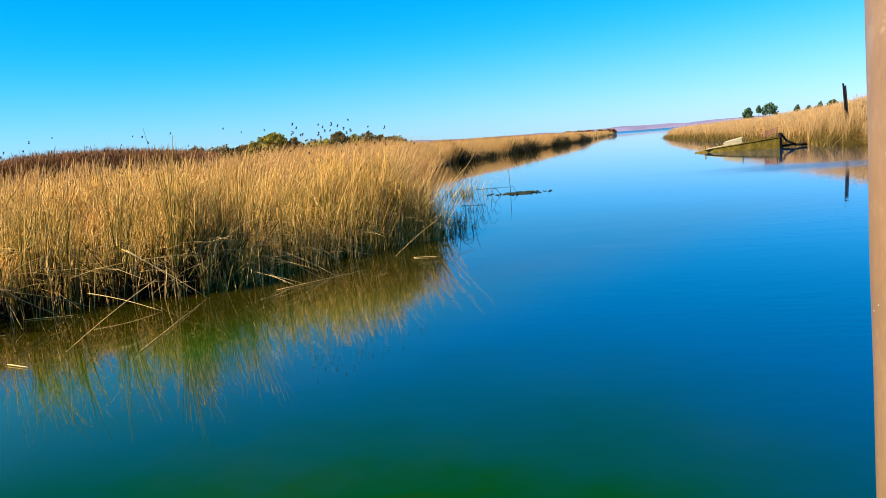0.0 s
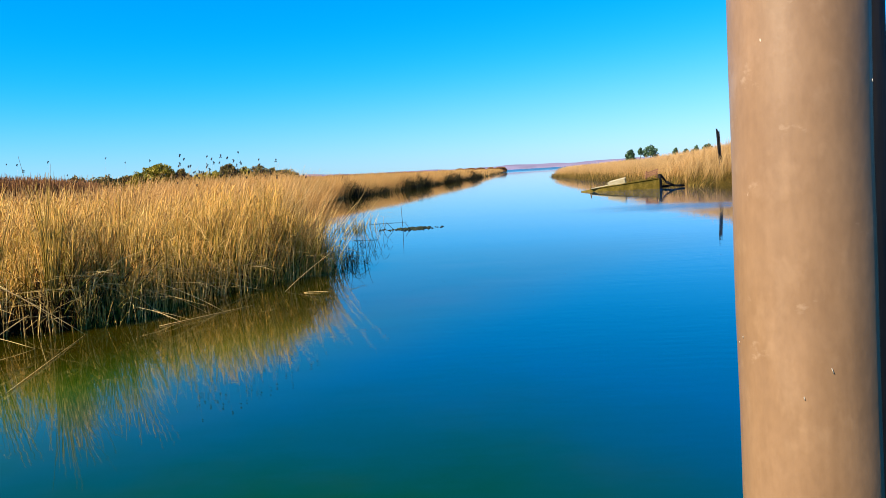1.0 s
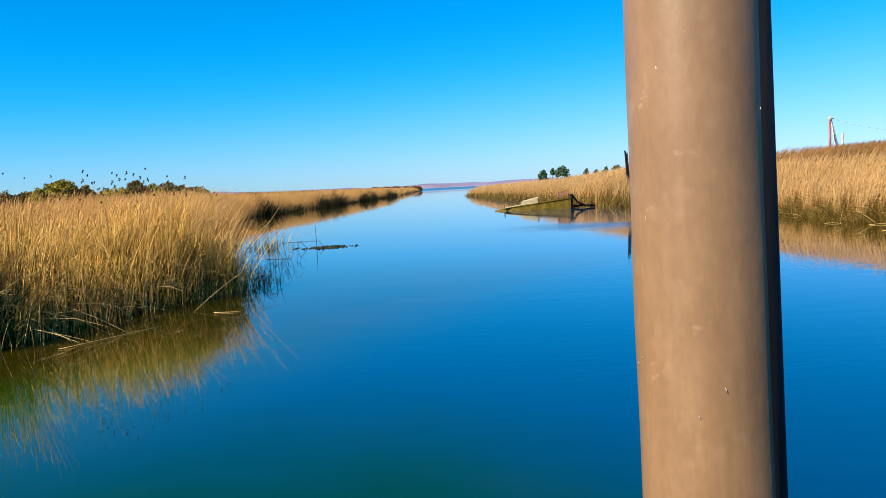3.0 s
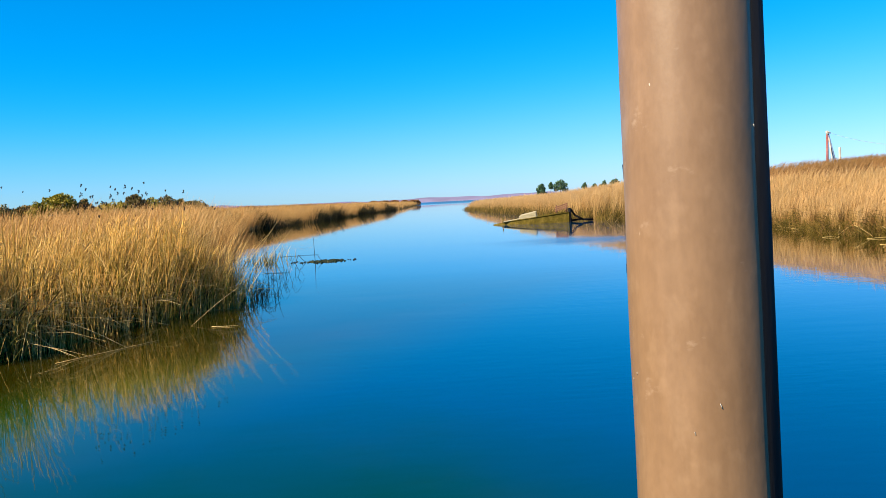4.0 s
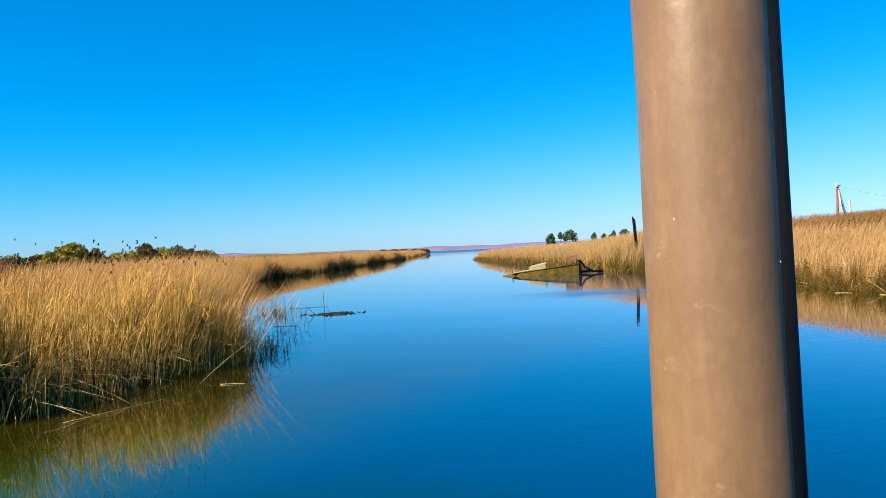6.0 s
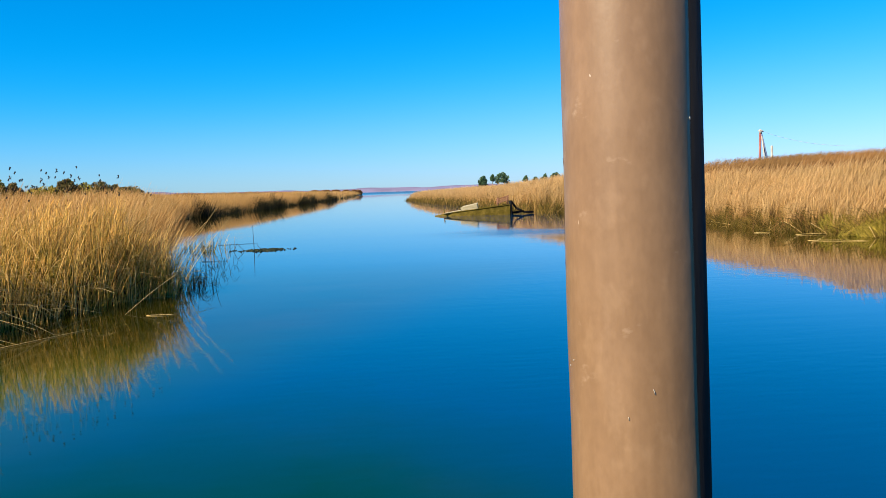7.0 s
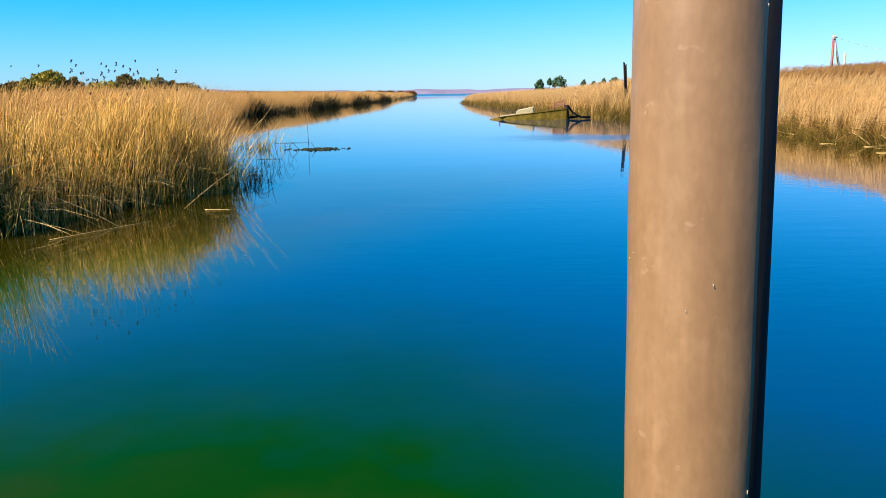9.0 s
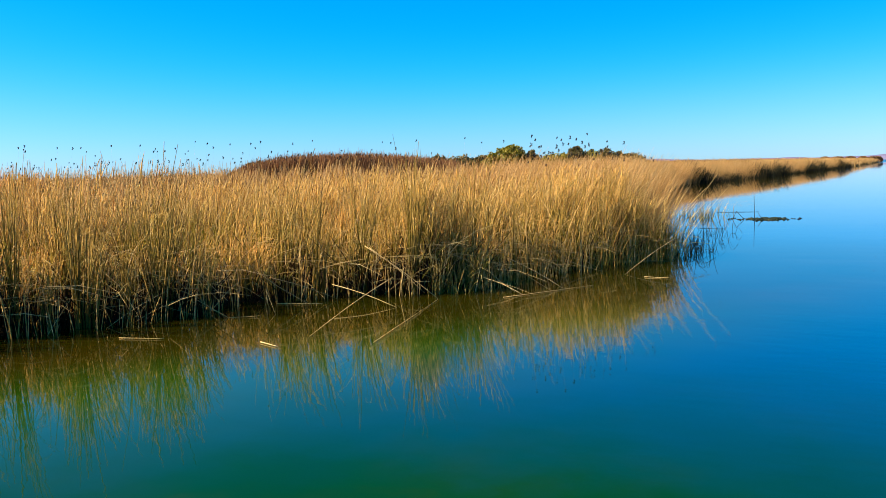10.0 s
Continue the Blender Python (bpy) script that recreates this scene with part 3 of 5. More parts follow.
def scatter(shore, lo, hi, count, depth_lo, depth_hi, power=1.0, ragged=0.15):
    """Random ground points in a band behind a stretch of shore."""
    at, total = along(shore, lo, hi)
    d = rng.uniform(0, total, count)
    p, q = at(d), at(np.minimum(d + 0.6, total))
    q0 = at(np.maximum(d - 0.6, 0))
    t = q - q0
    t /= np.linalg.norm(t, axis=1, keepdims=True) + 1e-9
    inward = np.column_stack([-t[:, 1], t[:, 0]])
    back_by = depth_lo + (depth_hi - depth_lo) * rng.random(count) ** power
    wob = ragged * (np.sin(d * 2.1) + 0.7 * np.sin(d * 5.3 + 1) + 0.5 * np.sin(d * 11.7))
    pts = p + inward * (back_by + wob * np.exp(-np.maximum(back_by, 0)))[:, None]
    return pts, back_by


def rooted(pts, sink=0.05):
    return np.column_stack([pts, np.maximum(land_height(pts), -0.35) - sink])


TUSSOCK = np.concatenate([scatter(LEFT_SHORE, 2, 15, n_, d0, d1)[0] for n_, d0, d1 in ((105, 0.1, 1.0), (110, 1.0, 2.4), (160, 2.2, 5.5))])
TUSSOCK_HIGH = np.where(rng.random(len(TUSSOCK)) < 0.46, rng.uniform(0.75, 1.6, len(TUSSOCK)), rng.uniform(0.0, 0.2, len(TUSSOCK)))


def nearest_tussock(pts):
    d2 = ((pts[:, None, :] - TUSSOCK[None]) ** 2).sum(2)
    i = d2.argmin(1)
    return i, np.sqrt(d2[np.arange(len(pts)), i])


def canopy(pts):
    """Height of the bed's top: low tussocks at the water's edge, full-grown reeds some metres back."""
    inner, y = depth_inside(pts, LEFT_SHORE), pts[:, 1]
    i, away = nearest_tussock(pts)
    low = np.interp(inner, [0, 1, 2, 4, 6, 8], [0.6, 0.72, 0.95, 1.4, 1.8, 2.12])
    low = np.maximum(low, np.interp(y, [14.0, 15.5, 17.0], [0.6, 0.95, 1.35]) * np.interp(inner, [0, 0.5, 1.2], [0.5, 0.8, 1.0]))
    low = np.maximum(low, np.interp(y, [7, 9.5, 11], [1.0, 0.85, 0.6]))
    spire = TUSSOCK_HIGH[i] * (1.15 - 2.4 * away).clip(0) * np.interp(inner, [0, 2.5, 5, 8], [1.0, 0.9, 0.4, 0.1])
    return np.minimum((low + spire).clip(0.3, 2.3), np.interp(y, [12.5, 15.5], [2.3, 1.85]))


def gathered(pts, by=0.4):
    """Stems drawn together into the tussocks, and the way each one stands from its middle."""
    i, away = nearest_tussock(pts)
    out = pts - TUSSOCK[i]
    near = (away < 0.7)[:, None]
    return np.where(near, TUSSOCK[i] + out * (1 - by), pts), np.where(near, out, 0.0)


def near_reeds():
    """Full-grown reeds behind the front of the bed."""
    sets = [(8200, 1.1, 4.5, 1.0, 0.0085), (6500, 4.0, 14.0, 1.2, 0.010)]
    pieces = []
    for count, d0, d1, power, radius in sets:
        pts, back_by = scatter(LEFT_SHORE, 2, 15, count, d0, d1, power)
        keep = depth_inside(pts, LEFT_SHORE) > -0.3
        pts, fan = gathered(pts[keep], 0.4)
        base = rooted(pts)
        n = len(base)
        h = canopy(pts) * rng.normal(0.98, 0.1, n).clip(0.55, 1.2)
        point = np.interp(pts[:, 1], [14.5, 17.5], [0.0, 0.03])
        lx = rng.normal(0.15, 0.14, n) + fan[:, 0] * 0.2 + point
        ly = rng.normal(-0.02, 0.13, n) + fan[:, 1] * 0.2
        k = 6 if d0 < 4 else 5
        c = bent(base, h - base[:, 2], lx, ly, k, 0.05)
        r = radius * rng.uniform(0.65, 1.25, (n, 1)) * np.linspace(1.0, 0.28, k)[None]
        pieces.append(tubes(c, r))
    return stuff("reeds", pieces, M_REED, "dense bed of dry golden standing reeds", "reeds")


def edge_reeds():
    """Older olive-brown stems along the water, standing apart in tussocks so that the dark foot shows between them."""
    pts, _ = scatter(LEFT_SHORE, 2, 15, 3600, 0.05, 1.5, 0.85)
    pts = pts[rng.random(len(pts)) < np.interp(pts[:, 1], [13.0, 16.0], [1.0, 0.45])]
    pts = pts[depth_inside(pts, LEFT_SHORE) > -0.25]
    pts, fan = gathered(pts, 0.62)
    base = rooted(pts)
    n = len(base)
    h = canopy(pts) * rng.normal(0.95, 0.13, n).clip(0.5, 1.25)
    c = bent(base, h - base[:, 2], rng.normal(0.06, 0.09, n) + fan[:, 0] * 0.22, rng.normal(0, 0.09, n) + fan[:, 1] * 0.22, 6, 0.03)
    r = 0.0092 * rng.uniform(0.6, 1.3, (n, 1)) * np.linspace(1.0, 0.4, 6)[None]
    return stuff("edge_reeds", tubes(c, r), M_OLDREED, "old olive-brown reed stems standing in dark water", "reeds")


def reed_plumes():
    """Pale feathery tips that catch the sun, bowed over by the wind."""
    pts, _ = scatter(LEFT_SHORE, 2, 15, 8200, 0.8, 10.0, 1.1)
    pts = pts[depth_inside(pts, LEFT_SHORE) > 0.3]
    n = len(pts)
    top = canopy(pts) * rng.normal(1.0, 0.07, n)
    long = rng.uniform(0.25, 0.6, n)[:, None]
    s = np.linspace(0, 1, 5)[None, :]
    a = rng.normal(0.0, 0.9, n)[:, None]
    bow = rng.uniform(0.1, 0.55, n)[:, None]
    x = pts[:, 0:1] + 0.14 * top[:, None] + np.cos(a) * long * bow * s ** 1.6
    y = pts[:, 1:2] + np.sin(a) * long * bow * s ** 1.6
    z = top[:, None] - 0.75 * long + long * (s - bow * 0.45 * s ** 3)
    r = 0.0065 * rng.uniform(0.6, 1.3, (n, 1)) * np.array([[0.6, 1.0, 1.15, 0.85, 0.2]])
    return stuff("reed_plumes", tubes(np.stack([x, y, z], 2), r), M_BRIGHT, "pale feathery reed tips bowed by the wind", "reeds")


def front_reeds():
    """Stout bright stems that stand out along the front, leaning every way."""
    pts = np.concatenate([scatter(LEFT_SHORE, 2, 14, 900, 0.0, 1.8)[0], scatter(LEFT_SHORE, 10, 14, 520, 0.0, 1.2)[0]])
    base = rooted(pts)
    n = len(base)
    h = canopy(pts) * rng.uniform(0.55, 1.15, n)
    c = bent(base, h, rng.normal(0.08, 0.16, n), rng.normal(0, 0.14, n), 6)
    r = 0.0092 * rng.uniform(0.7, 1.2, (n, 1)) * np.linspace(1, 0.35, 6)[None]
    return stuff("front_reeds", tubes(c, r), M_BRIGHT, "stout pale golden reed stems along the water's edge", "reeds")


def near_leaves():
    pieces = []
    for count, d0, d1 in ((3600, 0.1, 1.6), (5200, 1.6, 6)):
        pts, _ = scatter(LEFT_SHORE, 2, 15, count, d0, d1)
        pts = pts[depth_inside(pts, LEFT_SHORE) > -0.2]
        n = len(pts)
        base = np.column_stack([pts, canopy(pts) * rng.uniform(0.38, 0.92, n)])
        length = rng.uniform(0.25, 0.75, n)
        a = rng.normal(0.0, 1.3, n)
        s = np.linspace(0, 1, 4)[None, :]
        rise_by = rng.uniform(0.2, 1.0, n)[:, None]
        x = base[:, 0:1] + (np.cos(a) * length)[:, None] * s * 0.6
        y = base[:, 1:2] + (np.sin(a) * length)[:, None] * s * 0.6
        z = base[:, 2:3] + length[:, None] * (rise_by * s - 0.55 * s ** 2.4)
        w = 0.006 * rng.uniform(0.6, 1.3, (n, 1)) * np.array([[0.6, 1.0, 0.8, 0.1]])
        pieces.append(blades(np.stack([x, y, z], 2), w))
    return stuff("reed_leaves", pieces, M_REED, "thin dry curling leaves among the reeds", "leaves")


def broken_reeds():
    """Stems snapped at about two thirds of the front's height, their tops lying over sideways."""
    pts, _ = scatter(LEFT_SHORE, 2, 15, 850, -0.05, 1.6)
    base = rooted(pts)
    n = len(base)
    kink = rng.uniform(0.45, 1.0, n)
    a = rng.normal(0.5, 0.5, n) + np.where(rng.random(n) < 0.4, np.pi, 0)
    out = rng.uniform(0.25, 1.0, n)
    lx, ly = rng.normal(0.05, 0.10, n), rng.normal(0, 0.10, n)
    p0 = base
    p1 = base + np.column_stack([lx * kink, ly * kink, kink])
    drop = np.where(rng.random(n) < 0.3, rng.normal(-0.7, 0.25, n), rng.normal(-0.04, 0.16, n))
    p2 = p1 + np.column_stack([np.cos(a) * out * 0.5, np.sin(a) * out * 0.5, out * (0.05 + drop * 0.4)])
    p3 = p1 + np.column_stack([np.cos(a) * out, np.sin(a) * out, out * drop])
    p3[:, 2] = p3[:, 2].clip(0.02)
    c = np.stack([p0, (p0 + p1) / 2, p1, p2, p3], 1)
    r = 0.0054 * rng.uniform(0.6, 1.3, (n, 1)) * np.array([[1, 0.95, 0.9, 0.8, 0.4]])
    return stuff("broken_reeds", tubes(c, r), M_PALE, "bleached reed stems snapped and bent sideways", "reeds")


def leaning_reeds():
    """Pale stems that have slipped sideways and rest slantwise on their neighbours."""
    pts, _ = scatter(LEFT_SHORE, 2, 15, 1500, 0.3, 6.5, 1.2)
    pts = pts[depth_inside(pts, LEFT_SHORE) > 0.1]
    n = len(pts)
    start = np.column_stack([pts, canopy(pts) * rng.uniform(0.3, 0.75, n)])
    side = np.where(rng.random(n) < 0.72, 1.0, -1.0)
    c = bent(start, rng.uniform(0.35, 0.85, n), side * rng.uniform(0.35, 1.1, n), rng.normal(0, 0.4, n), 5, 0.16)
    r = 0.0062 * rng.uniform(0.6, 1.3, (n, 1)) * np.linspace(1, 0.35, 5)[None]
    return stuff("leaning_reeds", tubes(c, r), M_PALE, "pale slipped reed stems resting slantwise on others", "reeds")


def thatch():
    """Rotten stubble that fills the foot of the bed; the hollow's shade is put into its near-black colour."""
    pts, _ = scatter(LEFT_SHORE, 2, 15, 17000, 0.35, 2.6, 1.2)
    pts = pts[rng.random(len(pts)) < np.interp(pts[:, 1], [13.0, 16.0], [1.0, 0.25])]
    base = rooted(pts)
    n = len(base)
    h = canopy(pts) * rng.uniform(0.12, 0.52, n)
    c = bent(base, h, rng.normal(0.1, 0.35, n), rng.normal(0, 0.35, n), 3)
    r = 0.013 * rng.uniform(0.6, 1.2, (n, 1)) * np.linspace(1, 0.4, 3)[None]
    return stuff("reed_thatch", tubes(c, r), M_THATCH, "rotting stubble at the foot of the reeds, shade put into its colour", "thatch")


def green_feet():
    """Greener shoots where the bed runs out to its point."""
    pts, _ = scatter(LEFT_SHORE, 9, 14, 1500, -0.05, 1.1)
    base = rooted(pts)
    n = len(base)
    h = canopy(pts) * rng.uniform(0.35, 0.9, n)
    c = bent(base, h, rng.normal(0.14, 0.14, n), rng.normal(0, 0.14, n), 5)
    r = 0.005 * rng.uniform(0.7, 1.2, (n, 1)) * np.linspace(1, 0.3, 5)[None]
    return stuff("green_reeds", tubes(c, r), M_REED_GREEN, "olive-green reed shoots at the water's edge", "reeds")


def seed_dots():
    """Little brown seed clusters hanging in the tops."""
    pts, _ = scatter(LEFT_SHORE, 2, 15, 1500, 0.8, 10.0)
    pts = pts[depth_inside(pts, LEFT_SHORE) > 0]
    n = len(pts)
    top = np.column_stack([pts[:, 0] + 0.2, pts[:, 1], canopy(pts) * rng.normal(0.99, 0.06, n)])
    s = np.array([0, 0.5, 1.0])[None, :]
    x = top[:, 0:1] + rng.uniform(-0.02, 0.05, (n, 1)) * s
    y = top[:, 1:2] + rng.uniform(-0.03, 0.03, (n, 1)) * s
    z = top[:, 2:3] + rng.uniform(0.03, 0.06, (n, 1)) * s
    r = rng.uniform(0.008, 0.014, (n, 1)) * np.array([[0.35, 1.0, 0.15]])
    return stuff("seed_clusters", tubes(np.stack([x, y, z], 2), r, 4), M_SEEDBROWN, "small brown seed clusters on the reed tips", "seeds")


near_reeds()
edge_reeds()
reed_plumes()
front_reeds()
near_leaves()
broken_reeds()
leaning_reeds()
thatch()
green_feet()
seed_dots()


# Emergent stalks in open water off the reeds' point, some doubled over.
def emergent():
    spots = [(-3.75, 18.8, 0.5, 34), (-3.95, 20.2, 0.6, 56), (-4.2, 22.6, 0.7, 50), (-4.3, 25.6, 0.7, 20), (-5.6, 31.5, 1.0, 14), (-6.2, 34.5, 1.1, 20), (-5.2, 24, 0.7, 40)]
    cs = []
    for x, y, spread, count in spots:
        p = np.column_stack([rng.normal(x, spread * 0.45, count), rng.normal(y, spread, count), np.full(count, -0.1)])
        h = rng.uniform(0.22, 0.72, count)
        cs.append(bent(p, h, rng.normal(0.15, 0.3, count), rng.normal(0, 0.25, count), 5, 0.05))
    c = np.concatenate(cs)
    n = len(c)
    kinked = rng.random(n) < 0.6
    c[kinked, 3:, 2] = np.maximum(0.03, c[kinked, 3:, 2] - np.array([0.15, 0.42])[None])
    r = 0.0075 * rng.uniform(0.6, 1.2, (n, 1)) * np.linspace(1, 0.4, 5)[None]
    return stuff("emergent_reeds", tubes(c, r), M_WEED, "sparse bent reed stalks standing in open water", "reeds")


emergent()


def outliers():
    """Straw stems thinning out into the water past the bed's point, and a small clump farther on."""
    cs = []
    for x, y, spread, count, tall in ((-4.3, 18.4, 0.3, 60, 1.8), (-4.15, 19.2, 0.25, 26, 1.5), (-4.2, 20.3, 0.28, 12, 1.1),
                                      (-5.75, 32.2, 0.55, 60, 0.6), (-6.6, 35.0, 0.8, 60, 0.7)):
        p = np.column_stack([rng.normal(x, spread * 0.6, count), rng.normal(y, spread, count), np.full(count, -0.1)])
        cs.append(bent(p, tall * rng.uniform(0.45, 1.0, count), rng.normal(0.2, 0.16, count), rng.normal(0, 0.14, count), 5, 0.06))
    c = np.concatenate(cs)
    n = len(c)
    r = 0.0092 * rng.uniform(0.6, 1.2, (n, 1)) * np.linspace(1, 0.35, 5)[None]
    return stuff("outlying_reeds", tubes(c, r), M_REED, "thin straw reeds standing in water past the point", "reeds")


outliers()


# ---- fallen stems, each a thing ----
def fallen_stem(a, b, r=0.009, sag=0.03, label="long pale reed stem fallen across the water's edge", material=M_PALE):
    a, b = Vector(a), Vector(b)
    mid = (a + b) / 2
    bm = bmesh.new()
    k, prev = 7, None
    side = (b - a).cross(Vector((0, 0, 1))).normalized()
    over = side.cross((b - a).normalized())
    for i in range(k):
        s = i / (k - 1)
        p = a.lerp(b, s) - mid + Vector((0, 0, sag * math.sin(math.pi * s)))
        rad = 0.45 * r * (1.0 - 0.55 * s) * (1.18 if i % 2 else 1.0)
        ring = [bm.verts.new(p + rad * (math.cos(t) * side + math.sin(t) * over)) for t in (0, 1.05, 2.09, 3.14, 4.19, 5.24)]
        if prev:
            for j in range(6):
                bm.faces.new((prev[j], prev[(j + 1) % 6], ring[(j + 1) % 6], ring[j]))
        else:
            bm.faces.new(ring[::-1])
        prev = ring
    bm.faces.new(prev)
    ob = part("fallen_reed", bm, material)
    place(ob, mid)
    return tagged(ob, label, "reed", "fallen reeds")


for a, b, r in (((-6.34, 11.95, 0.0), (-7.53, 11.67, 0.87), 0.014), ((-6.60, 11.98, 0.08), (-7.50, 11.75, 0.84), 0.010),
                ((-6.49, 8.66, 0.0), (-7.0, 11.65, 0.37), 0.012), ((-6.54, 10.97, 0.0), (-7.88, 11.2, 0.28), 0.013),
                ((-7.93, 11.37, 0.02), (-8.62, 10.52, 0.46), 0.009), ((-5.17, 12.72, 0.0), (-5.95, 12.88, 0.24), 0.012),
                ((-4.8, 13.62, 0.0), (-5.86, 13.79, 0.47), 0.012), ((-4.26, 15.62, 0.0), (-3.8, 17.98, 0.5), 0.013),
                ((-9.67, 8.22, 0.0), (-9.34, 9.05, 0.42), 0.010), ((-9.53, 8.5, 0.0), (-9.18, 9.34, 0.32), 0.010),
                ((-9.07, 9.62, 0.0), (-8.99, 10.2, 0.4), 0.010), ((-10.0, 7.5, 0.0), (-10.1, 8.3, 0.7), 0.010)):
    fallen_stem(b, a, r)
for a, b, r in (((-3.95, 18.2, 0.35), (-3.02, 18.36, 1.8), 0.011), ((-3.7, 18.2, 0.35), (-2.75, 18.45, 1.6), 0.010), ((-4.25, 18.0, 0.3), (-3.5, 18.2, 1.65), 0.010)):
    fallen_stem(a, b, r, 0.05, "long pale reed stem leaning out of the bed's point")
for a, b, r in (((-5.45, 8.53), (-6.28, 11.85), 0.007), ((-5.34, 12.3), (-4.37, 14.02), 0.010), ((-3.81, 15.31), (-3.32, 15.27), 0.012),
                ((-5.15, 17.56), (-3.95, 18.13), 0.011), ((-6.83, 8.1), (-6.45, 7.95), 0.016), ((-8.84, 7.68), (-8.21, 7.85), 0.009),
                ((-10.68, 7.67), (-10.38, 7.99), 0.009), ((-8.62, 10.69), (-7.88, 10.91), 0.010)):
    fallen_stem((*a, 0.012), (*b, 0.012), r, 0.0, "pale reed stem floating on the water")
for a, b, r in (((-5.9, 36.0), (-4.3, 36.4), 0.016), ((-5.0, 27.3), (-4.2, 27.2), 0.018)):
    fallen_stem((*a, 0.012), (*b, 0.012), r, 0.0, "dark wet reed stem floating on the water", M_WEED)


# ---- tall stalks with dark seed heads above the bed ----
def seed_stalk(spikelets, spread):
    """A thin stalk under a head of little dark spikelets that part from one node."""
    stalk = thing("seed_stalk", (0, 0, 0), "tall thin reed stalk topped by a dark seed head", "reed", "seed stalks")
    c = np.array([[[0, 0, 0], [0.02, 0, 0.9], [0.07, 0, 1.8], [0.15, 0, 2.6]]])
    v, f, r = tubes(c, np.array([[0.003, 0.0025, 0.0014, 0.0005]]))
    linked("stem", mesh_of("stem", v, f, r), M_REED, stalk)
    cs = []
    for i in range(spikelets):
        a = 2.4 * i + rng.uniform(-0.4, 0.4)
        out, up = spread * rng.uniform(0.35, 1.0), rng.uniform(-0.012, 0.05)
        p0, p1 = np.array([0.15, 0, 2.6]), np.array([0.15 + math.cos(a) * out, math.sin(a) * out, 2.6 + up])
        d = (p1 - p0) * 0.5 + np.array([0, 0, rng.uniform(-0.012, 0.012)])
        cs.append([p0, p1 - d * 0.4, p1, p1 + d * 0.5, p1 + d])
    v, f, r = tubes(np.array(cs), np.tile([[0.0015, 0.005, 0.0125, 0.010, 0.002]], (spikelets, 1)) * rng.uniform(0.7, 1.25, (spikelets, 1)), 5)
    linked("seed_head", mesh_of("seed_head", v, f, r), M_SEED, stalk, "dark tufted seed head")
    return stalk


kinds = [seed_stalk(5, 0.016), seed_stalk(7, 0.024), seed_stalk(4, 0.013)]
a = np.radians(np.concatenate([rng.uniform(-57, -11, 640), rng.uniform(-24, -11.5, 260)]))
d = rng.uniform(13, 32, 900)
spots = np.column_stack([np.sin(a) * d, np.cos(a) * d])
spots = spots[depth_inside(spots, LEFT_SHORE) > np.where(a > radians(-17), 2.0, 5.0)]
spots = spots[rng.permutation(len(spots))[:140]]
a = np.radians(rng.uniform(-22, -11.5, 520))
d = rng.uniform(14.5, 21.0, 520)
tip = np.column_stack([np.sin(a) * d, np.cos(a) * d])
spots = np.concatenate([spots, tip[depth_inside(tip, LEFT_SHORE) > 0.5][:64]])
for i, (x, y) in enumerate(spots):
    far = math.hypot(x, y)
    high = min(2.1 + far * math.tan(radians(0.4 + 1.45 * rng.random() ** 2.6)), 3.0) / 2.63
    m = pose(x, y, float(land_height(np.array([[x, y]]))[0]) - 0.03, rng.normal(0, 2.0), rng.normal(0, 3.0), rng.uniform(-60, 60))
    kind = kinds[i % 3]
    made = kind if i < 3 else copy_thing(kind, m)
    made.matrix_basis = m @ Matrix.Scale(high, 4)


# ---- marsh behind the near bed ----
def clump(p):
    """Uneven growth: taller and lower tussocks a few metres across."""
    x, y = p[:, 0], p[:, 1]
    w = np.sin(x * 1.1 + 2 * np.sin(y * 0.4)) * np.cos(y * 0.83 + np.sin(x * 0.5)) + 0.6 * np.sin(x * 2.7 + y * 1.9) + 0.8 * np.sin(x * 0.31 - y * 0.22)
    return 0.94 + 0.055 * w


def patchy(p):
    """Sedge that comes and goes along a bank."""
    x, y = p[:, 0], p[:, 1]
    return (0.72 + 0.5 * np.sin(y * 0.16 + 1.0) + 0.38 * np.sin(y * 0.43 + x * 0.2) + 0.2 * np.sin(y * 1.3)).clip(0.12, 1.35)


def field(points, h_mean, h_sd, radius, k=3, lean=0.12, sides=3):
    base = rooted(points)
    n = len(base)
    h = rng.normal(h_mean, h_sd, n).clip(0.3 * h_mean) * clump(points)
    c = bent(base, h, rng.normal(lean, 0.10, n), rng.normal(0, 0.10, n), k)
    r = radius * rng.uniform(0.6, 1.3, (n, 1)) * np.linspace(1.0, 0.3, k)[None]
    return tubes(c, r, sides)


def wedge(count, az0, az1, d0, d1, power=1.0):
    """Random ground points in a sector round the origin."""
    a = np.radians(rng.uniform(az0, az1, count))
    d = d0 + (d1 - d0) * rng.random(count) ** power
    return np.column_stack([np.sin(a) * d, np.cos(a) * d])


def on_land(p, shore=LEFT_SHORE, least=0.3):
    return p[depth_inside(p, shore) > least]


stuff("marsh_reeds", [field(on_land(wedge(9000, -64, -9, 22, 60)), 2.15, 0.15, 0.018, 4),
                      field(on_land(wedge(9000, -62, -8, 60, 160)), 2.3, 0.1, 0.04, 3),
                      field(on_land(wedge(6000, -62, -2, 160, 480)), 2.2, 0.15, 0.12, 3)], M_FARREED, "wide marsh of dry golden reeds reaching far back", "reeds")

stuff("marsh_scrub", [field(on_land(wedge(9000, -17, -5, 70, 120), least=6), 2.32, 0.08, 0.03, 3), field(on_land(wedge(6000, -12, -3, 120, 230), least=6), 2.3, 0.08, 0.06, 3)],
      M_RUSSET, "low brown withered scrub on the marsh behind the bank", "scrub")

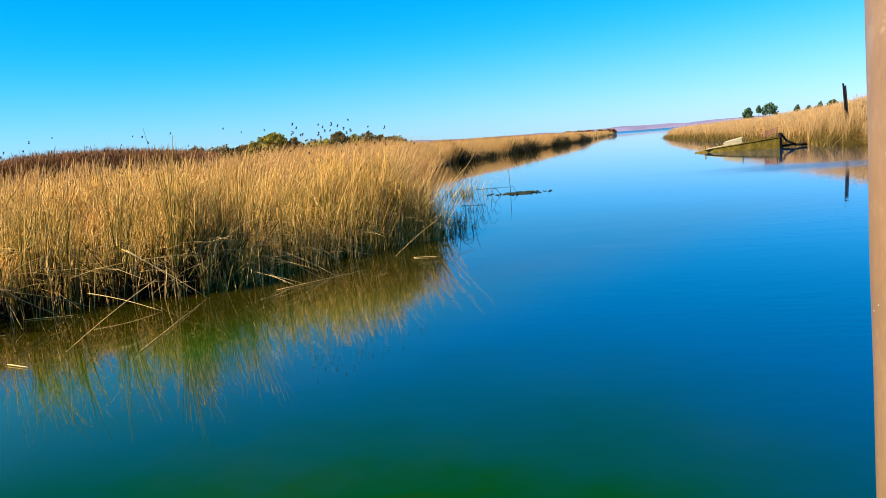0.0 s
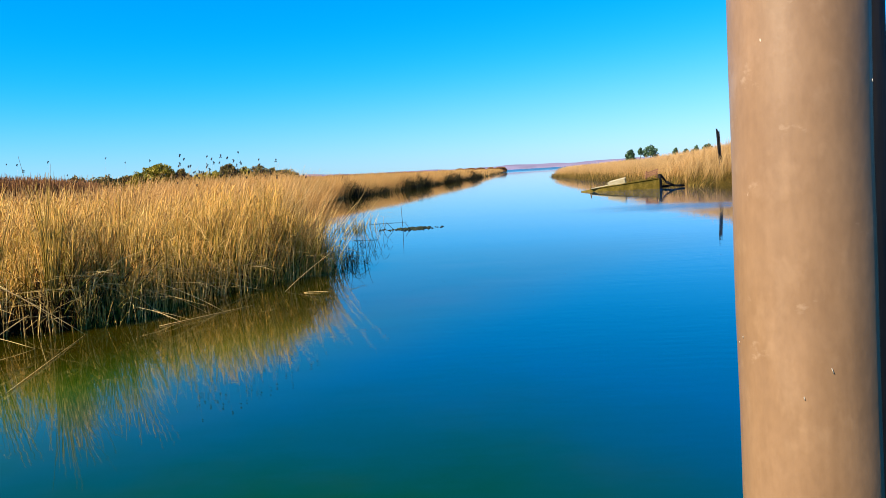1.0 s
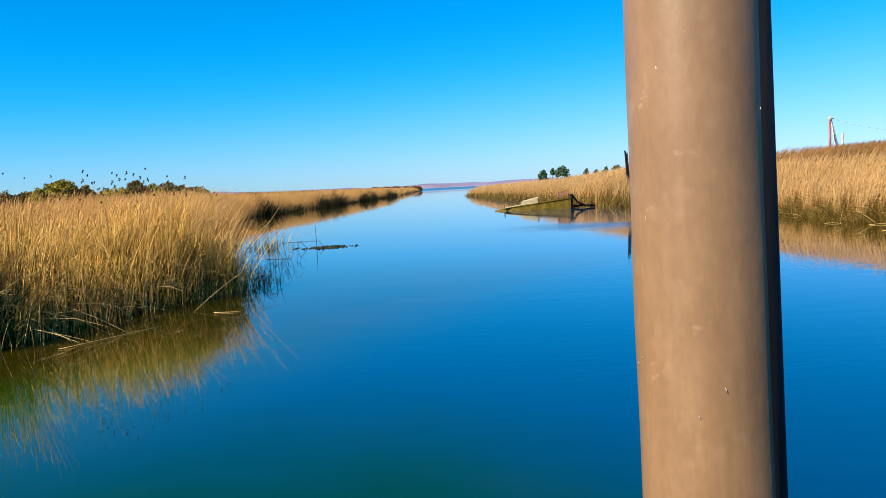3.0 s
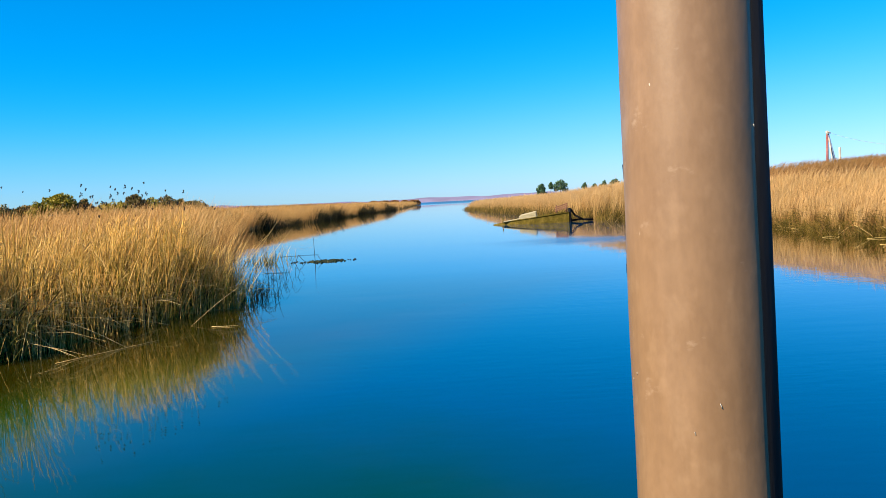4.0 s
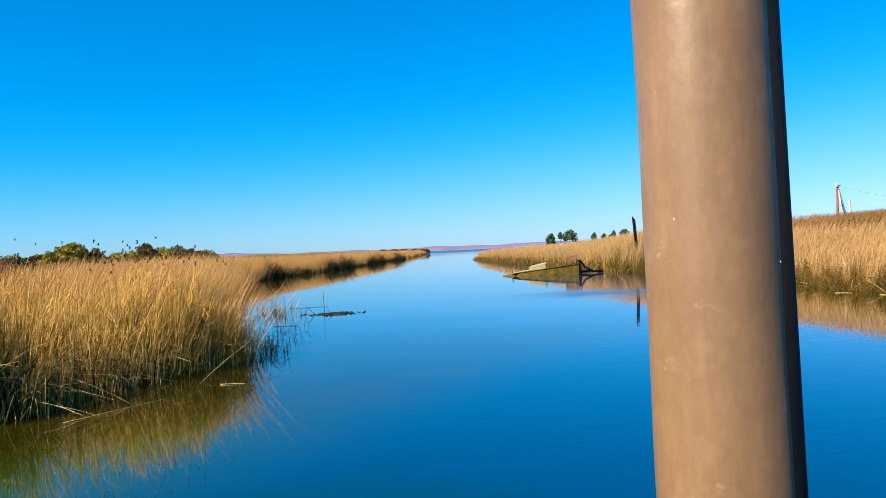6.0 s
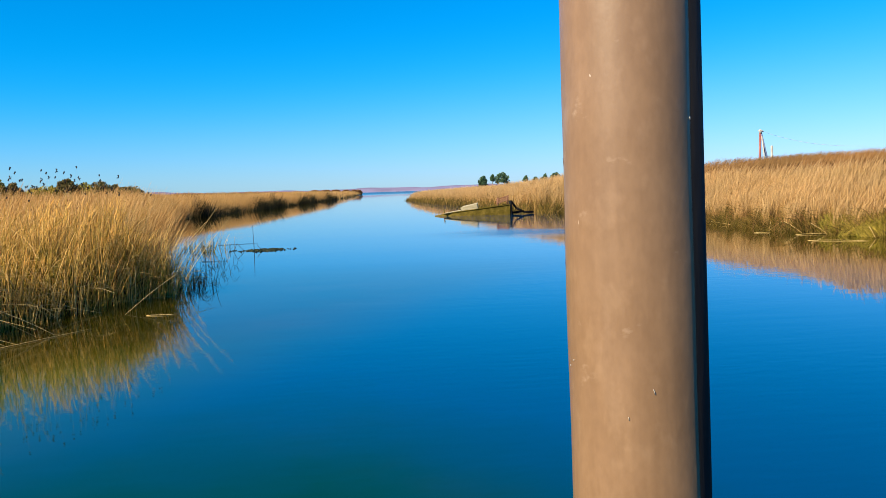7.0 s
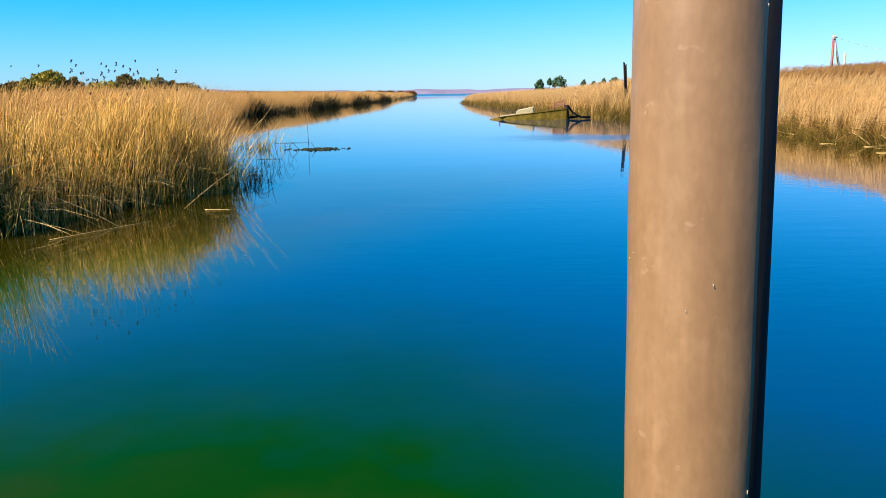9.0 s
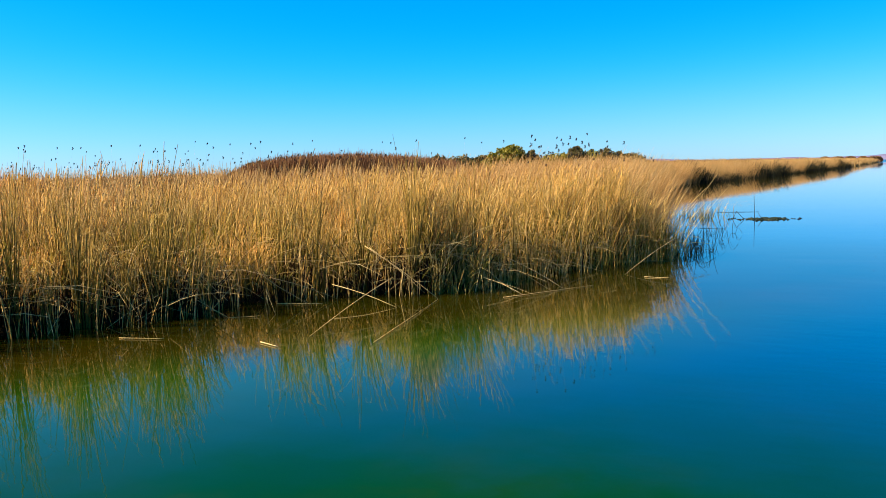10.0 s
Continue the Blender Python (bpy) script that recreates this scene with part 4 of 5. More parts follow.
# left bank of the channel, receding
bank_a = scatter(LEFT_SHORE, 14, 19, 26000, 0.0, 6.0, 1.3, 0.4)[0]
bank_b = scatter(LEFT_SHORE, 19, 23, 36000, 0.0, 9.0, 1.3, 0.6)[0]
bank_c = scatter(LEFT_SHORE, 23, 25, 7000, 0.0, 12.0, 1.3, 1.0)[0]
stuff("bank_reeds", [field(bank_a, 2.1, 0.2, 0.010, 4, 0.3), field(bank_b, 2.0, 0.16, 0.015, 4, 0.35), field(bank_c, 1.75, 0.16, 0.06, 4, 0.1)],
      M_FARREED, "golden reeds along the channel bank, shade of their feet put into the colour", "reeds")
def sedge(points, high, radius):
    base = rooted(points)
    n = len(base)
    h = (rng.normal(high, 0.3 * high, n) * patchy(points)).clip(0.15)
    c = bent(base, h, rng.normal(0.2, 0.2, n), rng.normal(0, 0.2, n), 4)
    return tubes(c, radius * rng.uniform(0.6, 1.3, (n, 1)) * np.linspace(1.0, 0.3, 4)[None])


# This sedge is coloured as dark as the shaded bank face looks.
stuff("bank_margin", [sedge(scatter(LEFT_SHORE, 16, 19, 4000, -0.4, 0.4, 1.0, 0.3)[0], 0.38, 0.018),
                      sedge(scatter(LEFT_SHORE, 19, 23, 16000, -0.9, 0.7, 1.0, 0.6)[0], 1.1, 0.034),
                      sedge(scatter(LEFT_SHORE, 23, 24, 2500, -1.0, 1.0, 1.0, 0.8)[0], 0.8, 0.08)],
      M_SHADESEDGE, "sedge along the foot of the bank, its shade put into the colour", "sedge")

# russet thicket on the marsh
pts = wedge(22000, -41.5, -26.5, 42, 56)
az = np.degrees(np.arctan2(pts[:, 0], pts[:, 1]))
tops = np.interp(az, [-41.5, -40, -38, -33, -30, -26.5], [1.9, 2.55, 2.8, 2.95, 2.75, 2.4])
base = rooted(pts)
n = len(base)
h = tops * rng.normal(0.94, 0.045, n)
c = bent(base, h, rng.normal(0.05, 0.10, n), rng.normal(0, 0.10, n), 4)
stuff("russet_thicket", tubes(c, 0.019 * rng.uniform(0.5, 1.3, (n, 1)) * np.array([[1, 1.1, 1.0, 0.35]])), M_BROWN, "dense thicket of dark reddish-brown dead scrub", "scrub")


# ---- bushes and trees ----
def crown_mesh(name, lumps, leaves, leaf):
    """Leaf clumps round several lumps: small bent diamond leaves, thicker towards each lump's skin."""
    v = []
    for (cx, cy, cz), (rx, ry, rz) in lumps:
        d = rng.normal(0, 1, (leaves, 3))
        d /= np.linalg.norm(d, axis=1, keepdims=True)
        d *= rng.uniform(0.35, 1.0, (leaves, 1)) ** 0.5 * (1 + 0.16 * np.sin(d[:, :1] * 5 + cx * 3) + 0.12 * np.sin(d[:, 2:] * 7 + cz * 5))
        p = np.array([cx, cy, cz]) + d * (rx, ry, rz)
        a, b = rng.normal(0, 1, (2, len(p), 3))
        a /= np.linalg.norm(a, axis=1, keepdims=True)
        b = np.cross(a, b)
        b /= np.linalg.norm(b, axis=1, keepdims=True)
        s = leaf * rng.uniform(0.6, 1.4, (len(p), 1))
        v.append(np.stack([p - a * s, p + b * s * 0.5, p + a * s, p - b * s * 0.5], 1))
    v = np.concatenate(v).reshape(-1, 3)
    return mesh_of(name, v, np.arange(len(v)).reshape(-1, 4), np.full(len(v), 0.8), False)


def bush(az, dist, top, wide, leafy, label):
    a = radians(az)
    x, y = math.sin(a) * dist, math.cos(a) * dist
    z = float(land_height(np.array([[x, y]]))[0]) - 0.05
    ob = thing("bush", (x, y, z), label, "bush", "", "", -az)
    lumps, n, tall = [], max(5, round(wide * 3.2)), top - z
    for i in range(n):
        u = (i + 0.5) / n * 2 - 1 + rng.uniform(-0.1, 0.1)
        r = min(0.2 * wide, 0.5) * rng.uniform(0.7, 1.15)
        crest = tall * (0.66 + 0.34 * math.sqrt(max(0.0, 1 - u * u))) * rng.uniform(0.9, 1.0)
        for low in (0, 1):
            lumps.append(((u * wide * 0.43, rng.uniform(-0.4, 0.4), crest - r - low * r * 1.3), (r * 1.15, r * 1.1, r)))
    fine = dist < 100
    linked("crown", crown_mesh("crown", lumps, 420 if fine else 90, 0.085 if fine else 0.5), leafy, ob, "crown of small leaf clumps")
    for cx, cy, cz in (l[0] for l in lumps[::4]):
        bm = bmesh.new()
        rod_bm(bm, (cx * 0.3, 0, -0.1), (cx, cy, cz), 0.06, 0.02, 6)
        part("limb", bm, M_BARK, ob, "thin grey-brown limb")
    return ob


for az, dist, top, wide, leafy, label in (
        (-22.8, 60, 3.78, 3.4, M_LEAF, "round olive-green bush rising from the marsh"), (-24.6, 61, 3.25, 1.5, M_LEAF_DARK, "low dark brownish bush among the reeds"),
        (-25.9, 62, 3.25, 2.4, M_LEAF_DARK, "low dark brownish bush among the reeds"), (-21.2, 60, 3.35, 1.5, M_LEAF_DARK, "small dark olive bush among the reeds"),
        (-19.6, 62, 3.25, 3.2, M_LEAF, "low spreading olive-green bush"), (-18.2, 64, 3.6, 1.7, M_LEAF_DARK, "dark olive bush with an uneven top"),
        (-17.3, 64, 3.45, 1.7, M_LEAF, "small olive-green bush among the reeds"), (-16.3, 65, 3.38, 2.4, M_LEAF_DARK, "dark olive bush with an uneven top"),
        (-15.3, 66, 3.2, 1.4, M_LEAF_DARK, "low dark brownish bush among the reeds"), (-14.5, 66, 3.15, 2.0, M_LEAF_DARK, "low dark brownish bush among the reeds"),
        (-39.6, 45, 3.05, 1.3, M_LEAF_DARK, "low dark brownish bush beside the russet thicket"), (-27.6, 50, 3.05, 1.6, M_LEAF_DARK, "low dark brownish bush beside the russet thicket")):
    bush(az, dist, top, wide, leafy, label)
for az, wide in ((-2.9, 5), (-2.2, 6), (-1.5, 5), (-0.8, 4), (-0.15, 6)):
    bush(az, 440 if az < -0.5 else 425, 2.6 - 0.15 * az, wide, M_BROWN, "small far russet shrub on the point")


def tree(az, dist, top, wide, crown_high, leafy, label):
    a = radians(az)
    x, y = math.sin(a) * dist, math.cos(a) * dist
    z = float(land_height(np.array([[x, y]]))[0]) - 0.1
    tall = top - z
    ob = thing("tree", (x, y, z), label, "tree", "far trees", "", -az)
    bm = bmesh.new()
    rod_bm(bm, (0, 0, 0), (0.05, 0, tall * 0.45), 0.16, 0.11, 8)
    rod_bm(bm, (0.05, 0, tall * 0.45), (-0.05, 0, tall * 0.88), 0.11, 0.04, 8)
    part("trunk", bm, M_BARK, ob, "slim tapered trunk")
    lumps = []
    for i in range(9):
        w = (i + 0.5) / 9
        girth = math.sin(math.pi * min(1.0, 0.28 + 0.72 * w)) ** 0.7
        u = math.cos(i * 2.4) * girth
        lumps.append(((u * wide * 0.36, math.sin(i * 2.4) * wide * 0.26, tall - crown_high * (1.0 - 0.86 * w)), (wide * 0.24, wide * 0.22, crown_high * 0.2)))
        bm = bmesh.new()
        rod_bm(bm, (0, 0, tall - crown_high * 0.95), lumps[-1][0], 0.06, 0.02, 6)
        part("limb", bm, M_BARK, ob)
    linked("crown", crown_mesh("crown", lumps, 150, 0.26), leafy, ob, "uneven crown of leaf clumps")
    return ob


D = 250
for az, el, wide, high in ((8.47, 0.72, 0.62, 0.70), (9.75, 0.92, 0.95, 0.72), (9.12, 0.78, 0.25, 0.40), (11.36, 0.63, 0.31, 0.46),
                           (12.02, 0.53, 0.31, 0.33), (12.43, 0.45, 0.2, 0.26), (12.66, 0.72, 0.27, 0.50), (13.36, 0.77, 0.62, 0.42)):
    tree(az, D, 2.1 + D * math.tan(radians(el)), D * radians(wide), D * radians(high), M_LEAF_FAR,
         "far green tree standing beyond the reeds" if wide > 0.5 else "small far dark tree beyond the reeds")

# ---- right bank ----
def tapering(points, h_mean, h_sd, radius, k, lean):
    """Reeds that grow lower towards the bank's far end."""
    low = np.interp(points[:, 1], [60, 80, 108, 135, 158], [1.0, 1.0, 0.94, 0.86, 0.74])
    base = rooted(points)
    n = len(base)
    h = (rng.normal(h_mean, h_sd, n) * low).clip(0.25)
    c = bent(base, h, rng.normal(lean, 0.2, n), rng.normal(0, 0.2, n), k, 0.06)
    return tubes(c, radius * rng.uniform(0.6, 1.3, (n, 1)) * np.linspace(1.0, 0.35, k)[None])


stuff("far_bank_reeds", [tapering(scatter(RIGHT_SHORE[::-1], 6, 8, 30000, 0.2, 12.0, 1.3, 0.5)[0], 2.05, 0.17, 0.016, 4, 0.2),
                         tapering(scatter(RIGHT_SHORE[::-1], 5, 6, 12000, 0.2, 16.0, 1.3, 0.6)[0], 2.0, 0.17, 0.03, 4, 0.2),
                         field(on_land(wedge(6000, 6.5, 24, 70, 230), RIGHT_SHORE, 8), 1.75, 0.2, 0.07, 3)],
      M_BANKREED, "bright golden reeds along the opposite bank", "reeds")
stuff("far_bank_sedge", [tapering(scatter(RIGHT_SHORE[::-1], 5, 8, 12000, -0.5, 0.7, 1.0, 0.4)[0], 0.9, 0.25, 0.026, 4, 0.3)],
      M_MARGIN, "olive sedge and mud at the foot of the far bank", "sedge")
def tangled(points, h_lo, h_hi, radius, lean, droop=0.12):
    """Grass that leans every way in clumps and bows at the tips."""
    base = rooted(points)
    n = len(base)
    x, y = points[:, 0], points[:, 1]
    sway = 0.3 * np.sin(x * 2.1 + 1.7 * np.sin(y * 1.3)) + 0.2 * np.sin(y * 2.9 + x)
    h = rng.uniform(h_lo, h_hi, n) * (1 + 0.22 * np.sin(x * 1.7 - y * 1.1) * np.sin(y * 1.9 + 0.6 * x))
    c = bent(base, h, rng.normal(lean, 0.2, n) + sway, rng.normal(0, 0.25, n) - 0.5 * sway, 5, droop)
    return tubes(c, radius * rng.uniform(0.6, 1.3, (n, 1)) * np.array([[0.8, 1.0, 1.0, 0.9, 0.3]]))


def plumed(points, h_lo, h_hi, radius, lean):
    """Upright grass in clumps, its feathery tops all bowed one way by the wind."""
    base = rooted(points)
    n = len(base)
    x, y = points[:, 0], points[:, 1]
    clumped = 1 + 0.16 * np.sin(x * 2.6 - y * 2.1) * np.sin(y * 3.1 + 0.8 * x) + 0.08 * np.sin(x * 7 + y * 5)
    h = rng.uniform(h_lo, h_hi, n) * clumped
    c = bent(base, h, rng.normal(lean, 0.13, n) + 0.07 * np.sin(y * 1.7 + x), rng.normal(-0.02, 0.12, n), 6, 0.08)
    return tubes(c, radius * rng.uniform(0.6, 1.3, (n, 1)) * np.array([[0.8, 0.8, 0.8, 1.0, 1.35, 0.3]]))


stuff("near_bank_reeds", [plumed(scatter(RIGHT_SHORE[::-1], 8, 15, 34000, 0.85, 3.7, 1.0, 0.5)[0], 0.7, 1.2, 0.0062, 0.16),
                          plumed(scatter(RIGHT_SHORE[::-1], 8, 15, 7000, 0.85, 3.6, 1.0, 0.5)[0], 1.0, 1.45, 0.0070, 0.24)],
      M_BANKREED, "tall bright straw-coloured grass covering the bank, tops bowed", "grass")
stuff("bank_dead_grass", [tangled(scatter(RIGHT_SHORE[::-1], 8, 15, 5000, 0.5, 3.4, 1.0, 0.6)[0], 0.4, 1.0, 0.009, 0.15)],
      M_RUSSET, "brown withered stems among the bank's pale grass", "grass")
stuff("bank_green_grass", [tangled(scatter(RIGHT_SHORE[::-1], 12, 15, 9000, 0.2, 1.5, 1.2, 0.6)[0], 0.35, 0.7, 0.008, 0.05)],
      M_REED_GREEN, "olive tufts among the dry grass of the bank", "grass")
stuff("bank_russet_grass", [field(scatter(RIGHT_SHORE[::-1], 8, 15, 52000, 3.5, 24.0, 1.5, 0.4)[0], 0.55, 0.055, 0.008, 4, 0.45)],
      M_RUSSET, "reddish-brown dry grass on top of the levee", "grass")


def margin_right():
    """A matted skirt of sedge at the foot of the bank, drooping over the water, with dark hollows."""
    pts, _ = scatter(RIGHT_SHORE[::-1], 8, 15, 15000, -0.2, 1.5, 1.0, 0.4)
    base = rooted(pts)
    n = len(base)
    hollow = 0.6 + 0.4 * np.sin(pts[:, 1] * 1.9 + np.sin(pts[:, 0] * 1.3))
    h = rng.uniform(0.3, 0.95, n) * (0.5 + 0.5 * hollow)
    c = bent(base, h, rng.normal(-0.2, 0.4, n), rng.normal(-0.1, 0.4, n), 5, 0.3)
    return stuff("bank_sedge", tubes(c, 0.011 * rng.uniform(0.6, 1.3, (n, 1)) * np.linspace(1, 0.3, 5)[None]), M_MARGIN, "matted green-brown sedge hanging over the water", "sedge")


margin_right()
for a, b, r in (((14.48, 25.98, 0.006), (15.82, 24.82, 0.008), 0.024), ((14.89, 30.57, 0.006), (15.27, 30.14, 0.008), 0.022), ((16.8, 39.2, 0.06), (16.3, 35.6, 0.05), 0.03),
                ((15.55, 28.73, 0.006), (16.5, 28.3, 0.03), 0.022), ((15.95, 30.31, 0.42), (16.2, 29.5, 0.02), 0.024), ((16.44, 29.31, 0.37), (16.6, 28.5, 0.02), 0.026),
                ((17.3, 31.2, 0.5), (16.1, 30.9, 0.03), 0.024), ((16.9, 31.9, 0.45), (15.8, 31.2, 0.02), 0.022), ((16.72, 26.19, 0.36), (16.6, 25.66, 0.02), 0.026),
                ((16.16, 31.74, 0.36), (15.75, 31.1, 0.02), 0.022), ((14.0, 57.0, 0.5), (13.2, 56.0, 0.0), 0.03), ((13.6, 58.5, 0.4), (13.0, 57.5, 0.0), 0.03)):
    fallen_stem(a, b, r * 0.6, 0.02, "pale dead stem lying at the foot of the bank")


# ---- tarred post in the shallows ----
def tarred_post():
    post = thing("mooring_post", (15.35 + 0.27, 61.6, -0.7), "pair of black tarred timbers driven side by side, leaning a little", "post")
    for x, tall, r, label in ((-0.06, 4.65, 0.078, "taller black timber"), (0.065, 4.5, 0.06, "shorter black timber")):
        bm = bmesh.new()
        rod_bm(bm, (x, 0, 0), (x - 0.27, 0, tall), r, r * 0.9, 12)
        for v in bm.verts:
            if v.co.z > 4:
                v.co.z += 0.05 * math.sin(v.co.x * 30)
        part("timber", bm, M_BLACKWOOD, post, label)
    return post


tarred_post()


# ---- sunken boat ----
def boat():
    """A small wreck, bow under, stern up: x runs from the bow (0) to the stern (6)."""
    at = Vector((5.65, 62.6, 0.0))
    end = Vector((11.15, 61.5, 0.0))
    yaw = math.degrees(math.atan2(end.y - at.y, end.x - at.x))
    b = thing("wrecked_boat", at, "half-sunken weathered wooden boat, bow under water", "boat", "", "", yaw)
    long = (end - at).length
    hull = bmesh.new()
    n, ring = 16, []
    for i in range(n + 1):
        s = i / n
        x = s * long
        half = 1.0 * min(1.0, (s * 2.1) ** 0.6) * (1 - 0.12 * max(0, s - 0.7) / 0.3)
        deck = 0.05 + 0.66 * s ** 0.9
        keel = deck - 0.35 - 0.75 * min(1, s * 2) ** 0.7
        prof = [(-half, deck), (-half * 1.02, deck - 0.3), (-half * 1.03, deck - 0.7), (-half * 0.6, keel - 0.1), (0, keel - 0.25),
                (half * 0.6, keel - 0.1), (half * 1.03, deck - 0.7), (half * 1.02, deck - 0.3), (half, deck)]
        ring.append([hull.verts.new((x, y, z)) for y, z in prof])
    for p, q in zip(ring, ring[1:]):
        for j in range(8):
            hull.faces.new((p[j], p[j + 1], q[j + 1], q[j]))
    hull.faces.new(ring[-1])
    bmesh.ops.recalc_face_normals(hull, faces=hull.faces)
    bmesh.ops.solidify(hull, geom=hull.faces[:], thickness=0.05)
    part("hull", hull, M_HULL, b, "olive-brown weathered hull", smooth=False)
    # strakes on both sides, rail, deck boards
    for side in (-1, 1):
        for lift in (0.02,):
            bm = bmesh.new()
            prev = None
            for i in range(2, n + 1):
                s = i / n
                half = 1.0 * min(1.0, (s * 2.1) ** 0.6) * (1 - 0.12 * max(0, s - 0.7) / 0.3)
                z = 0.05 + 0.66 * s ** 0.9 + lift
                y = side * (half * (1.0 if lift > -0.1 else 1.02) + 0.012)
                sec = [bm.verts.new((s * long, y + dy, z + dz)) for dy, dz in ((-0.03, -0.035), (0.03, -0.035), (0.03, 0.035), (-0.03, 0.035))]
                if prev:
                    for j in range(4):
                        bm.faces.new((prev[j], prev[(j + 1) % 4], sec[(j + 1) % 4], sec[j]))
                prev = sec
            part("rail" if lift > 0 else "strake", bm, M_HULL, b, "worn olive rail")
    slope = math.degrees(math.atan2(0.62, long * 0.95))
    for i in range(5):
        bm = bmesh.new()
        box_bm(bm, (1.3, 0.24, 0.05), pose(1.42 + 0.1 * (i % 2), -0.62 + 0.29 * i, 0.31, 0, -slope - 2, 1.5 * (i % 3 - 1)), 0.01)
        part("deck_board", bm, M_DECK, b, "bleached deck board", False)
    for y, tilt in ((-0.62, 6), (0.62, -6)):
        bm = bmesh.new()
        box_bm(bm, (1.25, 0.05, 0.36), pose(2.62, y, 0.56, tilt, -slope - 5, 0), 0.012)
        part("cabin_side", bm, M_DECK, b, "pale cabin side board", False)
    bm = bmesh.new()
    box_bm(bm, (1.2, 1.3, 0.05), pose(2.64, 0, 0.74, 3, -slope - 5, 0), 0.012)
    part("cabin_roof", bm, M_DECK, b, "pale slumped cabin roof panel", False)
    bm = bmesh.new()
    box_bm(bm, (0.1, 1.8, 0.75), pose(long - 0.02, 0, 0.30), 0.015)
    part("transom", bm, M_HULL, b, "dark transom board")
    # rusty rack above the stern
    for y in (-0.6, 0.6):
        for x in (long - 0.9, long - 0.2):
            bm = bmesh.new()
            rod_bm(bm, (x, y, 0.5), (x, y, 1.26), 0.035)
            part("rack_post", bm, M_RUST, b)
    for z in (0.96, 1.09, 1.22):
        for y in (-0.6, 0.6):
            bm = bmesh.new()
            box_bm(bm, (0.95, 0.05, 0.09), pose(long - 0.55, y, z, 0, -17, 0), 0.008)
            part("rack_bar", bm, M_RUST, b, "rust-red bar", False)
    # stern gear: dark post, curved brace and a fallen spar towards the bank
    bm = bmesh.new()
    rod_bm(bm, (long + 0.1, -0.75, -0.5), (long + 0.02, -0.7, 1.02), 0.15, 0.11, 10)
    part("rudder_post", bm, M_BLACKWOOD, b, "black rudder post")
    for p, q in (((long + 0.1, -0.6, 0.95), (long + 0.45, -0.5, 0.45)), ((long + 0.45, -0.5, 0.45), (long + 1.0, -0.3, 0.15)), ((long + 1.0, -0.3, 0.15), (long + 1.7, 0.2, 0.1)),
                 ((long + 0.15, -0.3, 0.1), (long + 1.0, -0.3, 0.2))):
        bm = bmesh.new()
        rod_bm(bm, p, q, 0.08, 0.07, 8)
        part("brace", bm, M_BLACKWOOD, b, "dark bent brace")
    bm = bmesh.new()
    rod_bm(bm, (0.72, -0.2, 0.0), (0.76, -0.2, 0.48), 0.05, 0.04, 8)
    part("bitt", bm, M_HULL, b, "short mooring bitt")
    return b


boat()


